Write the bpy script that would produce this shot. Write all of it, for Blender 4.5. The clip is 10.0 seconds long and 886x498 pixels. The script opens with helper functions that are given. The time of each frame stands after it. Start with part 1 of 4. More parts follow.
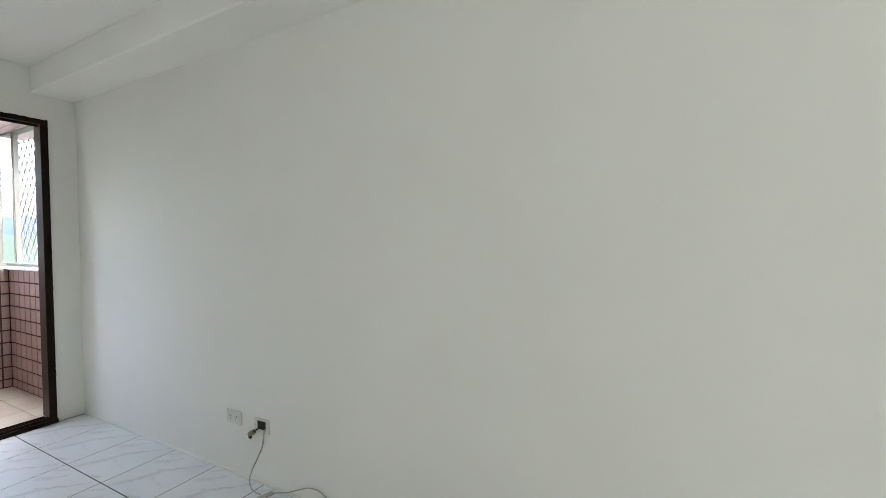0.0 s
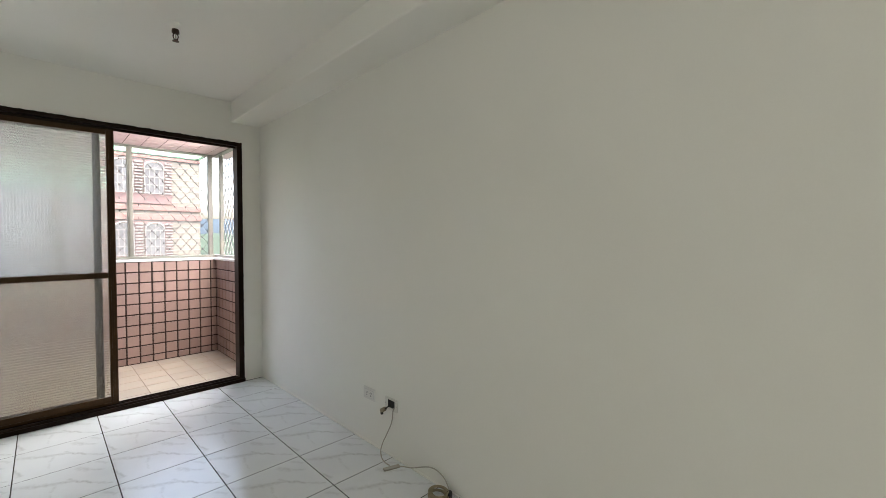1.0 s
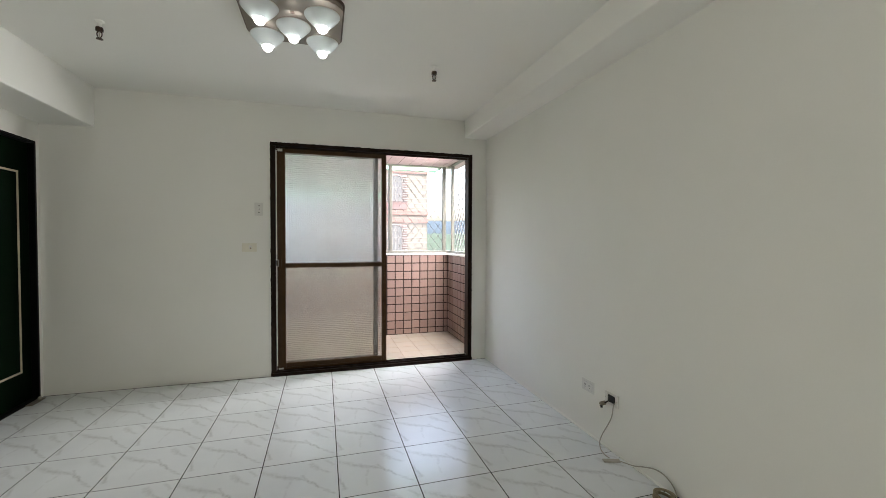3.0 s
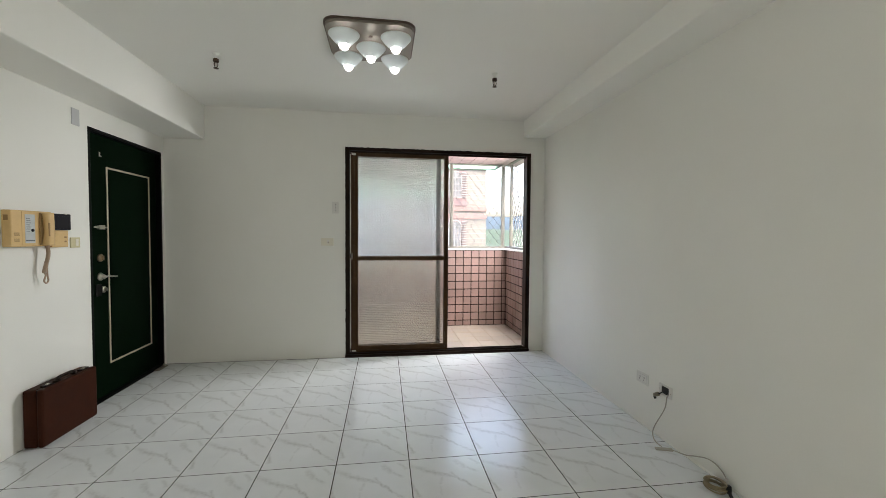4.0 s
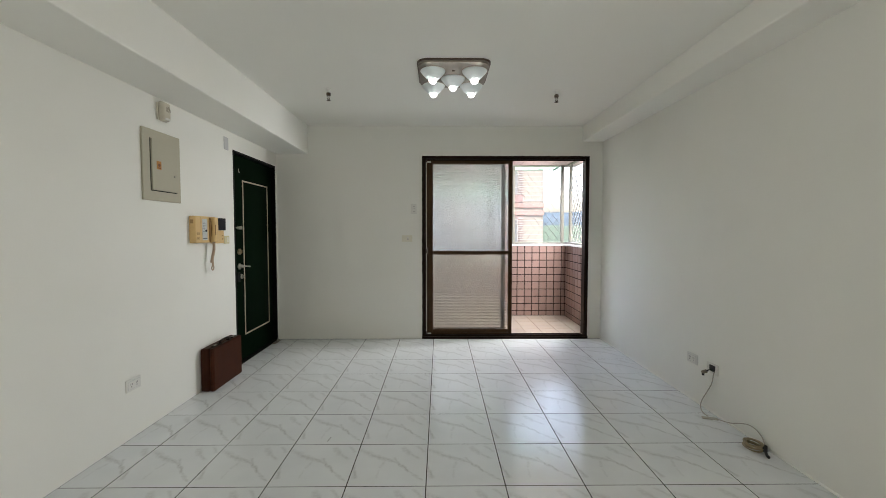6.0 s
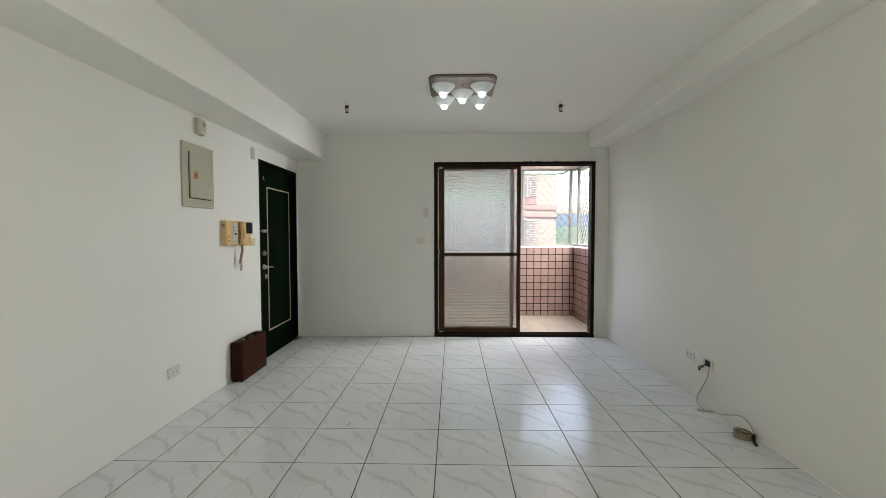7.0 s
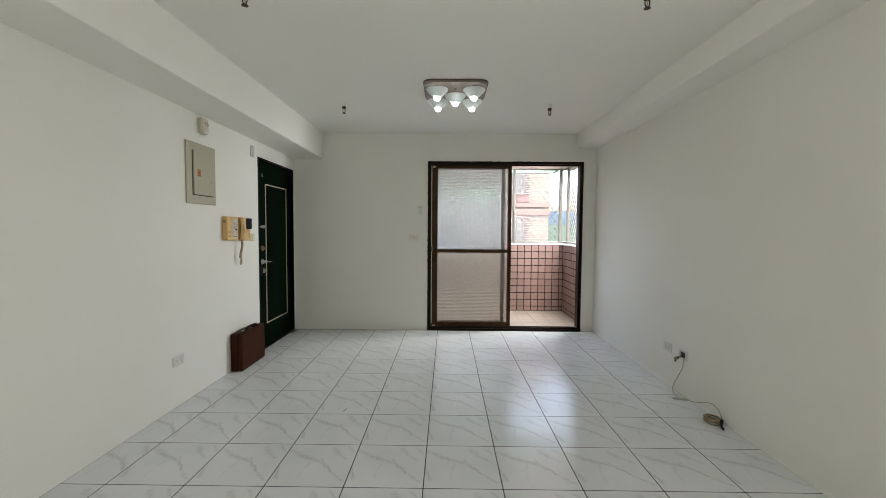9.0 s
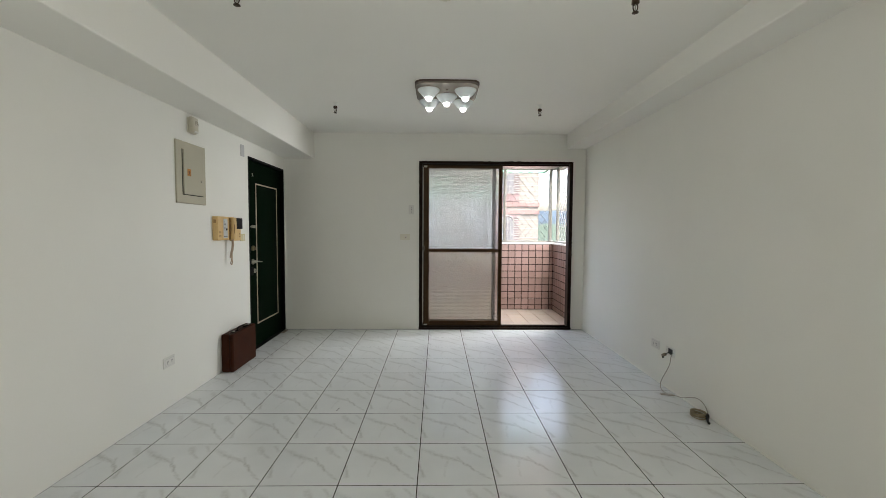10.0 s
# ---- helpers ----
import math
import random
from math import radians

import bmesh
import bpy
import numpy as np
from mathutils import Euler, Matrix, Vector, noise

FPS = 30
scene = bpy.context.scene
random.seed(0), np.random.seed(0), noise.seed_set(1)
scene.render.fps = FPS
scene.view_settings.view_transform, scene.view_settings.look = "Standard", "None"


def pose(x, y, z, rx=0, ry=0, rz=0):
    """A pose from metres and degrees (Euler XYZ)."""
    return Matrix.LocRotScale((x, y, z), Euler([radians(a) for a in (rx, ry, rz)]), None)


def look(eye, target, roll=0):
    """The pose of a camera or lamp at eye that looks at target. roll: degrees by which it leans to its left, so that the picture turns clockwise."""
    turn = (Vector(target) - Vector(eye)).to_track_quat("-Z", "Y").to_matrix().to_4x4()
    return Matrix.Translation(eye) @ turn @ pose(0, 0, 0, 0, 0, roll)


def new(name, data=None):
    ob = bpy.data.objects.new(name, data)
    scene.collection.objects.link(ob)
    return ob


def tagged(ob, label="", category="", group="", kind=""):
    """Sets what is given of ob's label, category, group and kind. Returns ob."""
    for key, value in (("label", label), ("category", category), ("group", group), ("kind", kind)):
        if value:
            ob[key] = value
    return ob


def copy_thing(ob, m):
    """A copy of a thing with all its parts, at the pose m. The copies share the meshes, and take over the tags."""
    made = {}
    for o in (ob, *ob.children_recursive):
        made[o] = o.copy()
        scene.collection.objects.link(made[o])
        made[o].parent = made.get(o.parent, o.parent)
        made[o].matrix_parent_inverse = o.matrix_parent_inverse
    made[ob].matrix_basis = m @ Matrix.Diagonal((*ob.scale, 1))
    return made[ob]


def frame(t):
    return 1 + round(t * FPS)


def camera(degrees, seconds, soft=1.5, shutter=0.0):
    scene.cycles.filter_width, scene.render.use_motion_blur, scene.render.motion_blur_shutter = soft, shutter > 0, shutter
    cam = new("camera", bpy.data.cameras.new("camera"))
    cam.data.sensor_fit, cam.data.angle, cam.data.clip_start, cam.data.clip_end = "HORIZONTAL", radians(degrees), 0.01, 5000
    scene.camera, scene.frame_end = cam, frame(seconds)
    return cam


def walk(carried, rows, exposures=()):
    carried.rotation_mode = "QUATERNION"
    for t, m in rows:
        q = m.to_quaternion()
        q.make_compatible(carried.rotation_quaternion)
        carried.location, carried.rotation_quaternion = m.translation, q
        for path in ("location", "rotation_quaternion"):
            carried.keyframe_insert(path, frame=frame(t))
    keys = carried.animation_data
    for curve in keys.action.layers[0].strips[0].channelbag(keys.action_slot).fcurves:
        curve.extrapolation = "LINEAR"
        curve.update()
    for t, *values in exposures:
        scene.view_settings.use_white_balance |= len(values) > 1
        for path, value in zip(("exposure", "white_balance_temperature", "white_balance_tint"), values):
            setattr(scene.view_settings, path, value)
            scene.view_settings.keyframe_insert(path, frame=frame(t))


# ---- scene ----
cam = camera(95.2, 10.0, soft=0.7)
PATH = [
    (0, (0.562, -3.424, 1.284), (2.334, -2.498, 1.236), -0.6),
    (0.5, (0.555, -3.472, 1.284), (2.162, -2.282, 1.242), -0.2),
    (1, (0.539, -3.488, 1.284), (1.945, -2.067, 1.237), -0.1),
    (1.5, (0.469, -3.480, 1.272), (1.642, -1.860, 1.233), -0.1),
    (2, (0.356, -3.487, 1.275), (1.316, -1.733, 1.232), 0.1),
    (2.5, (0.331, -3.531, 1.271), (1.084, -1.679, 1.230), 0.1),
    (4, (0.261, -3.842, 1.271), (0.547, -1.864, 1.200), 0.4),
    (4.5, (0.165, -3.973, 1.270), (0.357, -1.984, 1.192), 0.4),
    (5, (0.157, -4.110, 1.266), (0.275, -2.116, 1.179), 0.4),
    (5.5, (0.152, -4.245, 1.279), (0.211, -2.248, 1.190), 0.2),
    (6, (0.068, -4.374, 1.276), (0.086, -2.376, 1.188), 0.0),
    (7.5, (0.104, -4.674, 1.289), (0.040, -2.676, 1.213), 0.0),
    (8, (0.038, -4.715, 1.290), (-0.027, -2.717, 1.212), 0.1),
    (8.5, (0.098, -4.745, 1.286), (0.047, -2.748, 1.200), 0.3),
    (9, (0.109, -4.761, 1.292), (0.091, -2.763, 1.196), 0.4),
    (9.5, (0.092, -4.768, 1.294), (0.099, -2.770, 1.193), 0.3),
    (10, (0.095, -4.784, 1.294), (0.125, -2.786, 1.195), 0.3),
]
EXPOSURES = [(0, 5.28, 6190, 10), (0.5, 5.0, 6540, 10), (1.0, 4.86, 6760, 10), (1.5, 4.92, 6760, 10), (2.5, 4.93, 6700, 10), (5, 4.89, 6650, 10), (10, 4.85, 6630, 10)]
walk(cam, [(t, look(eye, target, roll)) for t, eye, target, roll in PATH], EXPOSURES)

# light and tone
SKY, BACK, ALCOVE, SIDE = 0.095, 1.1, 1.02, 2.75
WALL = (0.795, 0.79, 0.737)
FLOOR_ROUGH = 0.18

# ---------------- world, sun, window light and unseen fill ---
world = bpy.data.worlds.new("world")
scene.world = world
world.use_nodes = True
wn, wl = world.node_tree.nodes, world.node_tree.links
sky = wn.new("ShaderNodeTexSky")
sky.sky_type = "NISHITA"
sky.sun_disc = False
sky.sun_elevation, sky.sun_rotation = radians(78), radians(165)
sky.air_density, sky.dust_density, sky.ozone_density = 1.0, 9.0, 0.6
wl.new(sky.outputs[0], wn["Background"].inputs[0])
wn["Background"].inputs[1].default_value = SKY

sun_data = bpy.data.lights.new("sun", "SUN")
sun_data.energy, sun_data.angle, sun_data.color = 0.5, radians(20), (1.0, 0.995, 0.98)
sun = new("sun", sun_data)
sun.matrix_world = look((1.6, -6.0, 29.3), (0, 0, 0))



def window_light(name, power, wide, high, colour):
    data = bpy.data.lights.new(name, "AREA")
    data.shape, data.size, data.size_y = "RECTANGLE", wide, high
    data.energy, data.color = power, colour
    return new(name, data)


# fill lamp behind the camera, added to brighten the left wall
back_fill = window_light("unseen_side_fill", BACK, 2.05, 1.75, (1.0, 0.985, 0.94))
# second added fill, aimed at the right wall from out of view
alcove_fill = window_light("unseen_alcove_fill", ALCOVE, 2.05, 1.75, (1.0, 0.975, 0.91))
balcony_light = window_light("balcony_window_light", SIDE, 0.28, 0.50, (0.97, 0.99, 1.0))

# ---------------- plan ----------------
XL, XR, YF, YB, H = -1.83, 1.985, 0.385, -7.0, 2.5
XN, YN = -4.6, -3.45          # unseen bay past the entrance wall's end, added to weaken bounced light
WT = 0.15                       # wall thickness
DX0, DX1, DZ = -0.125, 1.815, 2.15   # balcony door opening
EY0, EY1, EZ = -0.61, 0.345, 2.025   # entrance door opening
BY, BXR, BXL, BZ = 1.70, 1.968, -1.3, 2.262   # balcony: parapet face, side face, end wall, ceiling
CAP = 1.062
balcony_light.matrix_world = look((BXR + 0.042, 0.70, 1.96), (0.4, 0.70, 1.12))
back_fill.matrix_world = look((XR + 0.05, -5.275, 1.175), (0, -5.275, 1.175))
alcove_fill.matrix_world = look((XN - 0.05, -5.275, 1.175), (0, -5.275, 1.175))

# ---------------- mesh helpers ----------------


def origin(o):
    v = Vector()
    while o:
        v += o.location
        o = o.parent
    return v


def link(name, bm, material, at=(0, 0, 0), smooth=False):
    bm.normal_update()
    for v in bm.verts:
        v.co -= Vector(at)
    me = bpy.data.meshes.new(name)
    bm.to_mesh(me)
    bm.free()
    me.materials.append(material)
    if smooth:
        for p in me.polygons:
            p.use_smooth = True
    ob = new(name, me)
    ob.location = at
    return ob


def part(name, bm, material, parent, label="", smooth=False):
    """Links a bmesh given in world places as one mesh under its parent."""
    at = origin(parent)
    for v in bm.verts:
        v.co -= at
    ob = link(name, bm, material, smooth=smooth)
    ob.parent = parent
    return tagged(ob, label)


def thing(name, at, label, category, group="", kind=""):
    ob = new(name)
    ob.location = at
    ob.empty_display_size = 0.05
    return tagged(ob, label, category, group, kind)


def add(bm, lo, hi, bevel=0.0, segments=2):
    """A box in a bmesh, with rounded edges."""
    made = bmesh.ops.create_cube(bm, size=1)["verts"]
    for v in made:
        v.co = Vector([(a + b) / 2 + c * (b - a) for a, b, c in zip(lo, hi, v.co)])
    if bevel:
        edges = list({e for v in made for e in v.link_edges})
        bmesh.ops.bevel(bm, geom=edges, offset=bevel, segments=segments, affect="EDGES", profile=0.6)
    return bm


def box(lo, hi, bevel=0.0, segments=2):
    return add(bmesh.new(), lo, hi, bevel, segments)


def lathe(bm, profile, centre, axis="z", seg=24, closed=False):
    """Turns (radius, height) pairs round an axis through centre."""
    rings = []
    for r, h in profile:
        ring = []
        for k in range(seg):
            a = 2 * math.pi * k / seg
            p = (r * math.cos(a), r * math.sin(a), h)
            if axis == "x":
                p = (h, p[0], p[1])
            elif axis == "y":
                p = (p[0], h, p[1])
            ring.append(bm.verts.new(Vector(centre) + Vector(p)))
        rings.append(ring)
    pairs = list(zip(rings, rings[1:])) + ([(rings[-1], rings[0])] if closed else [])
    for a, b in pairs:
        for k in range(seg):
            bm.faces.new((a[k], a[(k + 1) % seg], b[(k + 1) % seg], b[k]))
    if not closed:
        for ring in (rings[0], rings[-1]):
            bm.faces.new(ring)
    bmesh.ops.recalc_face_normals(bm, faces=bm.faces[:])
    return bm


def spline(points, n=10):
    """A smooth line through points."""
    p = [Vector(q) for q in points]
    p = [2 * p[0] - p[1]] + p + [2 * p[-1] - p[-2]]
    out = []
    for i in range(1, len(p) - 2):
        a, b, c, d = p[i - 1 : i + 3]
        for k in range(n):
            t = k / n
            out.append(0.5 * (2 * b + (c - a) * t + (2 * a - 5 * b + 4 * c - d) * t * t + (3 * b - a - 3 * c + d) * t**3))
    return out + [p[-2]]


def tube(bm, line, r, seg=8):
    """A round rod along a line of points."""
    line = [Vector(p) for p in line]
    rings = []
    side = None
    for i, p in enumerate(line):
        d = (line[min(i + 1, len(line) - 1)] - line[max(i - 1, 0)]).normalized()
        if side is None:
            side = d.orthogonal().normalized()
        side = (side - d * side.dot(d)).normalized()
        up = d.cross(side)
        rings.append([bm.verts.new(p + r * (math.cos(2 * math.pi * k / seg) * side + math.sin(2 * math.pi * k / seg) * up)) for k in range(seg)])
    for a, b in zip(rings, rings[1:]):
        for k in range(seg):
            bm.faces.new((a[k], a[(k + 1) % seg], b[(k + 1) % seg], b[k]))
    bm.faces.new(rings[0][::-1])
    bm.faces.new(rings[-1])
    return bm


# ---------------- materials ----------------


def surface(name, colour, rough=0.6, metal=0.0, vary=0.06, scale=1.2, fine=80.0, bump=0.05, rough_vary=0.08, per_object=0.0, dirt=None, dirt_amount=0.0, dirt_scale=3.0, **more):
    """A surface with large and fine variation of its colour, an uneven gloss and fine relief."""
    m = bpy.data.materials.new(name)
    m.use_nodes = True
    n, l = m.node_tree.nodes, m.node_tree.links
    b = n["Principled BSDF"]
    co = n.new("ShaderNodeTexCoord")
    big, small = n.new("ShaderNodeTexNoise"), n.new("ShaderNodeTexNoise")
    for t, s, d in ((big, scale, 4), (small, fine, 2)):
        t.inputs["Scale"].default_value = s
        t.inputs["Detail"].default_value = d
        l.new(co.outputs["Object"], t.inputs["Vector"])
    total = n.new("ShaderNodeMath")
    total.operation = "MULTIPLY_ADD"
    total.inputs[1].default_value = 0.35
    l.new(small.outputs[0], total.inputs[0])
    l.new(big.outputs[0], total.inputs[2])
    value = n.new("ShaderNodeMapRange")
    value.inputs["From Min"].default_value, value.inputs["From Max"].default_value = 0.35, 1.0
    value.inputs["To Min"].default_value, value.inputs["To Max"].default_value = 1 - vary, 1 + vary
    l.new(total.outputs[0], value.inputs[0])
    last = value.outputs[0]
    if per_object:
        info = n.new("ShaderNodeObjectInfo")
        each = n.new("ShaderNodeMapRange")
        each.inputs["To Min"].default_value, each.inputs["To Max"].default_value = 1 - per_object, 1 + per_object
        l.new(info.outputs["Random"], each.inputs[0])
        mul = n.new("ShaderNodeMath")
        mul.operation = "MULTIPLY"
        l.new(last, mul.inputs[0])
        l.new(each.outputs[0], mul.inputs[1])
        last = mul.outputs[0]
    tint = n.new("ShaderNodeMix")
    tint.data_type, tint.blend_type = "RGBA", "MULTIPLY"
    tint.inputs[0].default_value = 1
    tint.inputs["A"].default_value = (*colour, 1)
    l.new(last, tint.inputs["B"])
    out = tint.outputs["Result"]
    if dirt:
        patch = n.new("ShaderNodeTexNoise")
        patch.inputs["Scale"].default_value, patch.inputs["Detail"].default_value = dirt_scale, 8
        l.new(co.outputs["Object"], patch.inputs["Vector"])
        edge = n.new("ShaderNodeMapRange")
        edge.inputs["From Min"].default_value, edge.inputs["From Max"].default_value = 0.52, 0.75
        edge.inputs["To Max"].default_value = dirt_amount
        l.new(patch.outputs[0], edge.inputs[0])
        mix = n.new("ShaderNodeMix")
        mix.data_type = "RGBA"
        l.new(edge.outputs[0], mix.inputs[0])
        l.new(out, mix.inputs["A"])
        mix.inputs["B"].default_value = (*dirt, 1)
        out = mix.outputs["Result"]
    l.new(out, b.inputs["Base Color"])
    gloss = n.new("ShaderNodeMapRange")
    gloss.inputs["To Min"].default_value, gloss.inputs["To Max"].default_value = max(0.02, rough - rough_vary), min(1, rough + rough_vary)
    l.new(big.outputs[0], gloss.inputs[0])
    l.new(gloss.outputs[0], b.inputs["Roughness"])
    b.inputs["Metallic"].default_value = metal
    for key, v in more.items():
        b.inputs[key.replace("_", " ")].default_value = v
    if bump:
        bp = n.new("ShaderNodeBump")
        bp.inputs["Strength"].default_value, bp.inputs["Distance"].default_value = bump, 0.004
        l.new(total.outputs[0], bp.inputs["Height"])
        l.new(bp.outputs[0], b.inputs["Normal"])
    return m


# the veins of the floor tile's print: ends in parts of the tile, width, strength
VEINS = (((0.05, 0.84), (0.20, 0.72), 0.034, 0.45), ((0.20, 0.72), (0.34, 0.635), 0.036, 0.65),
         ((0.34, 0.635), (0.58, 0.53), 0.026, 0.65), ((0.58, 0.53), (0.76, 0.32), 0.018, 0.75),
         ((0.76, 0.32), (0.94, 0.13), 0.016, 0.55), ((0.54, 0.63), (0.585, 0.53), 0.016, 0.5),
         ((0.41, 0.54), (0.36, 0.41), 0.016, 0.35), ((0.65, 0.89), (0.74, 0.74), 0.032, 0.5),
         ((0.74, 0.74), (0.89, 0.61), 0.020, 0.5), ((0.86, 0.93), (0.95, 0.79), 0.018, 0.5),
         ((0.0, 0.43), (0.07, 0.19), 0.024, 0.65), ((0.36, 0.34), (0.35, 0.19), 0.014, 0.25))


def marble_tile():
    """Glazed white floor tile; every tile carries the same print of soft grey diagonal veins."""
    m = bpy.data.materials.new("marble_tile")
    m.use_nodes = True
    n, l = m.node_tree.nodes, m.node_tree.links
    b = n["Principled BSDF"]
    co, info = n.new("ShaderNodeTexCoord"), n.new("ShaderNodeObjectInfo")
    shift = n.new("ShaderNodeVectorMath")
    shift.operation = "MULTIPLY_ADD"
    l.new(info.outputs["Random"], shift.inputs[0])
    shift.inputs[1].default_value = (7.3, 5.1, 3.7)
    l.new(co.outputs["Object"], shift.inputs[2])

    def vec(op, p, q):
        v = n.new("ShaderNodeVectorMath")
        v.operation = op
        for i, x in enumerate((p, q)):
            if isinstance(x, tuple):
                v.inputs[i].default_value = x
            elif x is not None:
                l.new(x, v.inputs[i])
        return v

    flat = vec("MULTIPLY", co.outputs["Object"], (1, 1, 0)).outputs[0]
    wob = n.new("ShaderNodeTexNoise")
    wob.inputs["Scale"].default_value, wob.inputs["Detail"].default_value = 26, 4
    l.new(flat, wob.inputs["Vector"])
    bent = vec("SUBTRACT", wob.outputs["Color"], (0.5, 0.5, 0.5)).outputs[0]
    bent = vec("MULTIPLY", bent, (0.032, 0.032, 0)).outputs[0]
    p = vec("ADD", flat, bent).outputs[0]
    veined = None
    for (u0, v0), (u1, v1), wide, strong in VEINS:
        ax, ay, bx, by = [(c - 0.5) * 0.4 for c in (u0, v0, u1, v1)]
        dx, dy = bx - ax, by - ay
        q = dx * dx + dy * dy
        pa = vec("SUBTRACT", p, (ax, ay, 0)).outputs[0]
        along = vec("DOT_PRODUCT", pa, (dx / q, dy / q, 0)).outputs["Value"]
        lim = n.new("ShaderNodeClamp")
        l.new(along, lim.inputs[0])
        foot = vec("MULTIPLY", lim.outputs[0], (dx, dy, 0)).outputs[0]
        far = vec("DISTANCE", pa, foot).outputs["Value"]
        fade = n.new("ShaderNodeMapRange")
        fade.inputs["From Min"].default_value, fade.inputs["From Max"].default_value = wide * 0.10, wide * 0.74
        fade.inputs["To Min"].default_value, fade.inputs["To Max"].default_value = strong, 0.0
        l.new(far, fade.inputs[0])
        if veined is None:
            veined = fade.outputs[0]
        else:
            top = n.new("ShaderNodeMath")
            top.operation = "MAXIMUM"
            l.new(veined, top.inputs[0])
            l.new(fade.outputs[0], top.inputs[1])
            veined = top.outputs[0]
    where = n.new("ShaderNodeTexNoise")
    where.inputs["Scale"].default_value, where.inputs["Detail"].default_value = 4.5, 3
    l.new(shift.outputs[0], where.inputs["Vector"])
    grain = n.new("ShaderNodeTexNoise")
    grain.inputs["Scale"].default_value, grain.inputs["Detail"].default_value = 60, 3
    l.new(flat, grain.inputs["Vector"])
    some = n.new("ShaderNodeMapRange")
    some.inputs["From Min"].default_value, some.inputs["From Max"].default_value = 0.30, 0.60
    some.inputs["To Min"].default_value = 0.25
    l.new(grain.outputs[0], some.inputs[0])
    veins = n.new("ShaderNodeMath")
    veins.operation = "MULTIPLY"
    l.new(veined, veins.inputs[0])
    l.new(some.outputs[0], veins.inputs[1])
    cloud = n.new("ShaderNodeMix")
    cloud.data_type = "RGBA"
    cloud.inputs["A"].default_value, cloud.inputs["B"].default_value = (0.76, 0.785, 0.795, 1), (0.70, 0.725, 0.735, 1)
    soft = n.new("ShaderNodeMapRange")
    soft.inputs["From Min"].default_value, soft.inputs["From Max"].default_value = 0.35, 0.75
    l.new(where.outputs[0], soft.inputs[0])
    l.new(soft.outputs[0], cloud.inputs[0])
    mix = n.new("ShaderNodeMix")
    mix.data_type = "RGBA"
    strength = n.new("ShaderNodeMath")
    strength.operation = "MULTIPLY"
    strength.inputs[1].default_value = 0.64
    l.new(veins.outputs[0], strength.inputs[0])
    l.new(strength.outputs[0], mix.inputs[0])
    l.new(cloud.outputs["Result"], mix.inputs["A"])
    mix.inputs["B"].default_value = (0.33, 0.33, 0.32, 1)
    l.new(mix.outputs["Result"], b.inputs["Base Color"])
    wear = n.new("ShaderNodeTexNoise")
    wear.inputs["Scale"].default_value, wear.inputs["Detail"].default_value = 14, 5
    l.new(shift.outputs[0], wear.inputs["Vector"])
    gloss = n.new("ShaderNodeMapRange")
    gloss.inputs["To Min"].default_value, gloss.inputs["To Max"].default_value = FLOOR_ROUGH - 0.05, FLOOR_ROUGH + 0.07
    l.new(wear.outputs[0], gloss.inputs[0])
    l.new(gloss.outputs[0], b.inputs["Roughness"])
    b.inputs["Specular IOR Level"].default_value = 0.5
    bp = n.new("ShaderNodeBump")
    bp.inputs["Strength"].default_value, bp.inputs["Distance"].default_value = 0.05, 0.002
    l.new(wear.outputs[0], bp.inputs["Height"])
    l.new(bp.outputs[0], b.inputs["Normal"])
    return m


def glow(name, colour, strength):
    m = bpy.data.materials.new(name)
    m.use_nodes = True
    b = m.node_tree.nodes["Principled BSDF"]
    b.inputs["Base Color"].default_value = (*colour, 1)
    b.inputs["Emission Color"].default_value = (*colour, 1)
    b.inputs["Emission Strength"].default_value = strength
    return m


def ribbed_glass(name, tint, scatter):
    """Obscure glass: it bends what lies behind and scatters part of the light."""
    m = bpy.data.materials.new(name)
    m.use_nodes = True
    n, l = m.node_tree.nodes, m.node_tree.links
    b, out = n["Principled BSDF"], n["Material Output"]
    b.inputs["Base Color"].default_value = (*tint, 1)
    b.inputs["Transmission Weight"].default_value = 1.0
    b.inputs["Roughness"].default_value = 0.10
    b.inputs["IOR"].default_value = 1.45
    t = n.new("ShaderNodeBsdfTranslucent")
    t.inputs[0].default_value = (*tint, 1)
    mix = n.new("ShaderNodeMixShader")
    mix.inputs[0].default_value = scatter
    l.new(b.outputs[0], mix.inputs[1])
    l.new(t.outputs[0], mix.inputs[2])
    l.new(mix.outputs[0], out.inputs["Surface"])
    return m


def milky(name, face, through_colour, share):
    """A milky sheet that lets part of the light through, scattered."""
    m = bpy.data.materials.new(name)
    m.use_nodes = True
    n, l = m.node_tree.nodes, m.node_tree.links
    b, out = n["Principled BSDF"], n["Material Output"]
    b.inputs["Base Color"].default_value = (*face, 1)
    b.inputs["Roughness"].default_value = 0.35
    t = n.new("ShaderNodeBsdfTranslucent")
    t.inputs[0].default_value = (*through_colour, 1)
    mix = n.new("ShaderNodeMixShader")
    mix.inputs[0].default_value = share
    l.new(b.outputs[0], mix.inputs[1])
    l.new(t.outputs[0], mix.inputs[2])
    l.new(mix.outputs[0], out.inputs["Surface"])
    return m


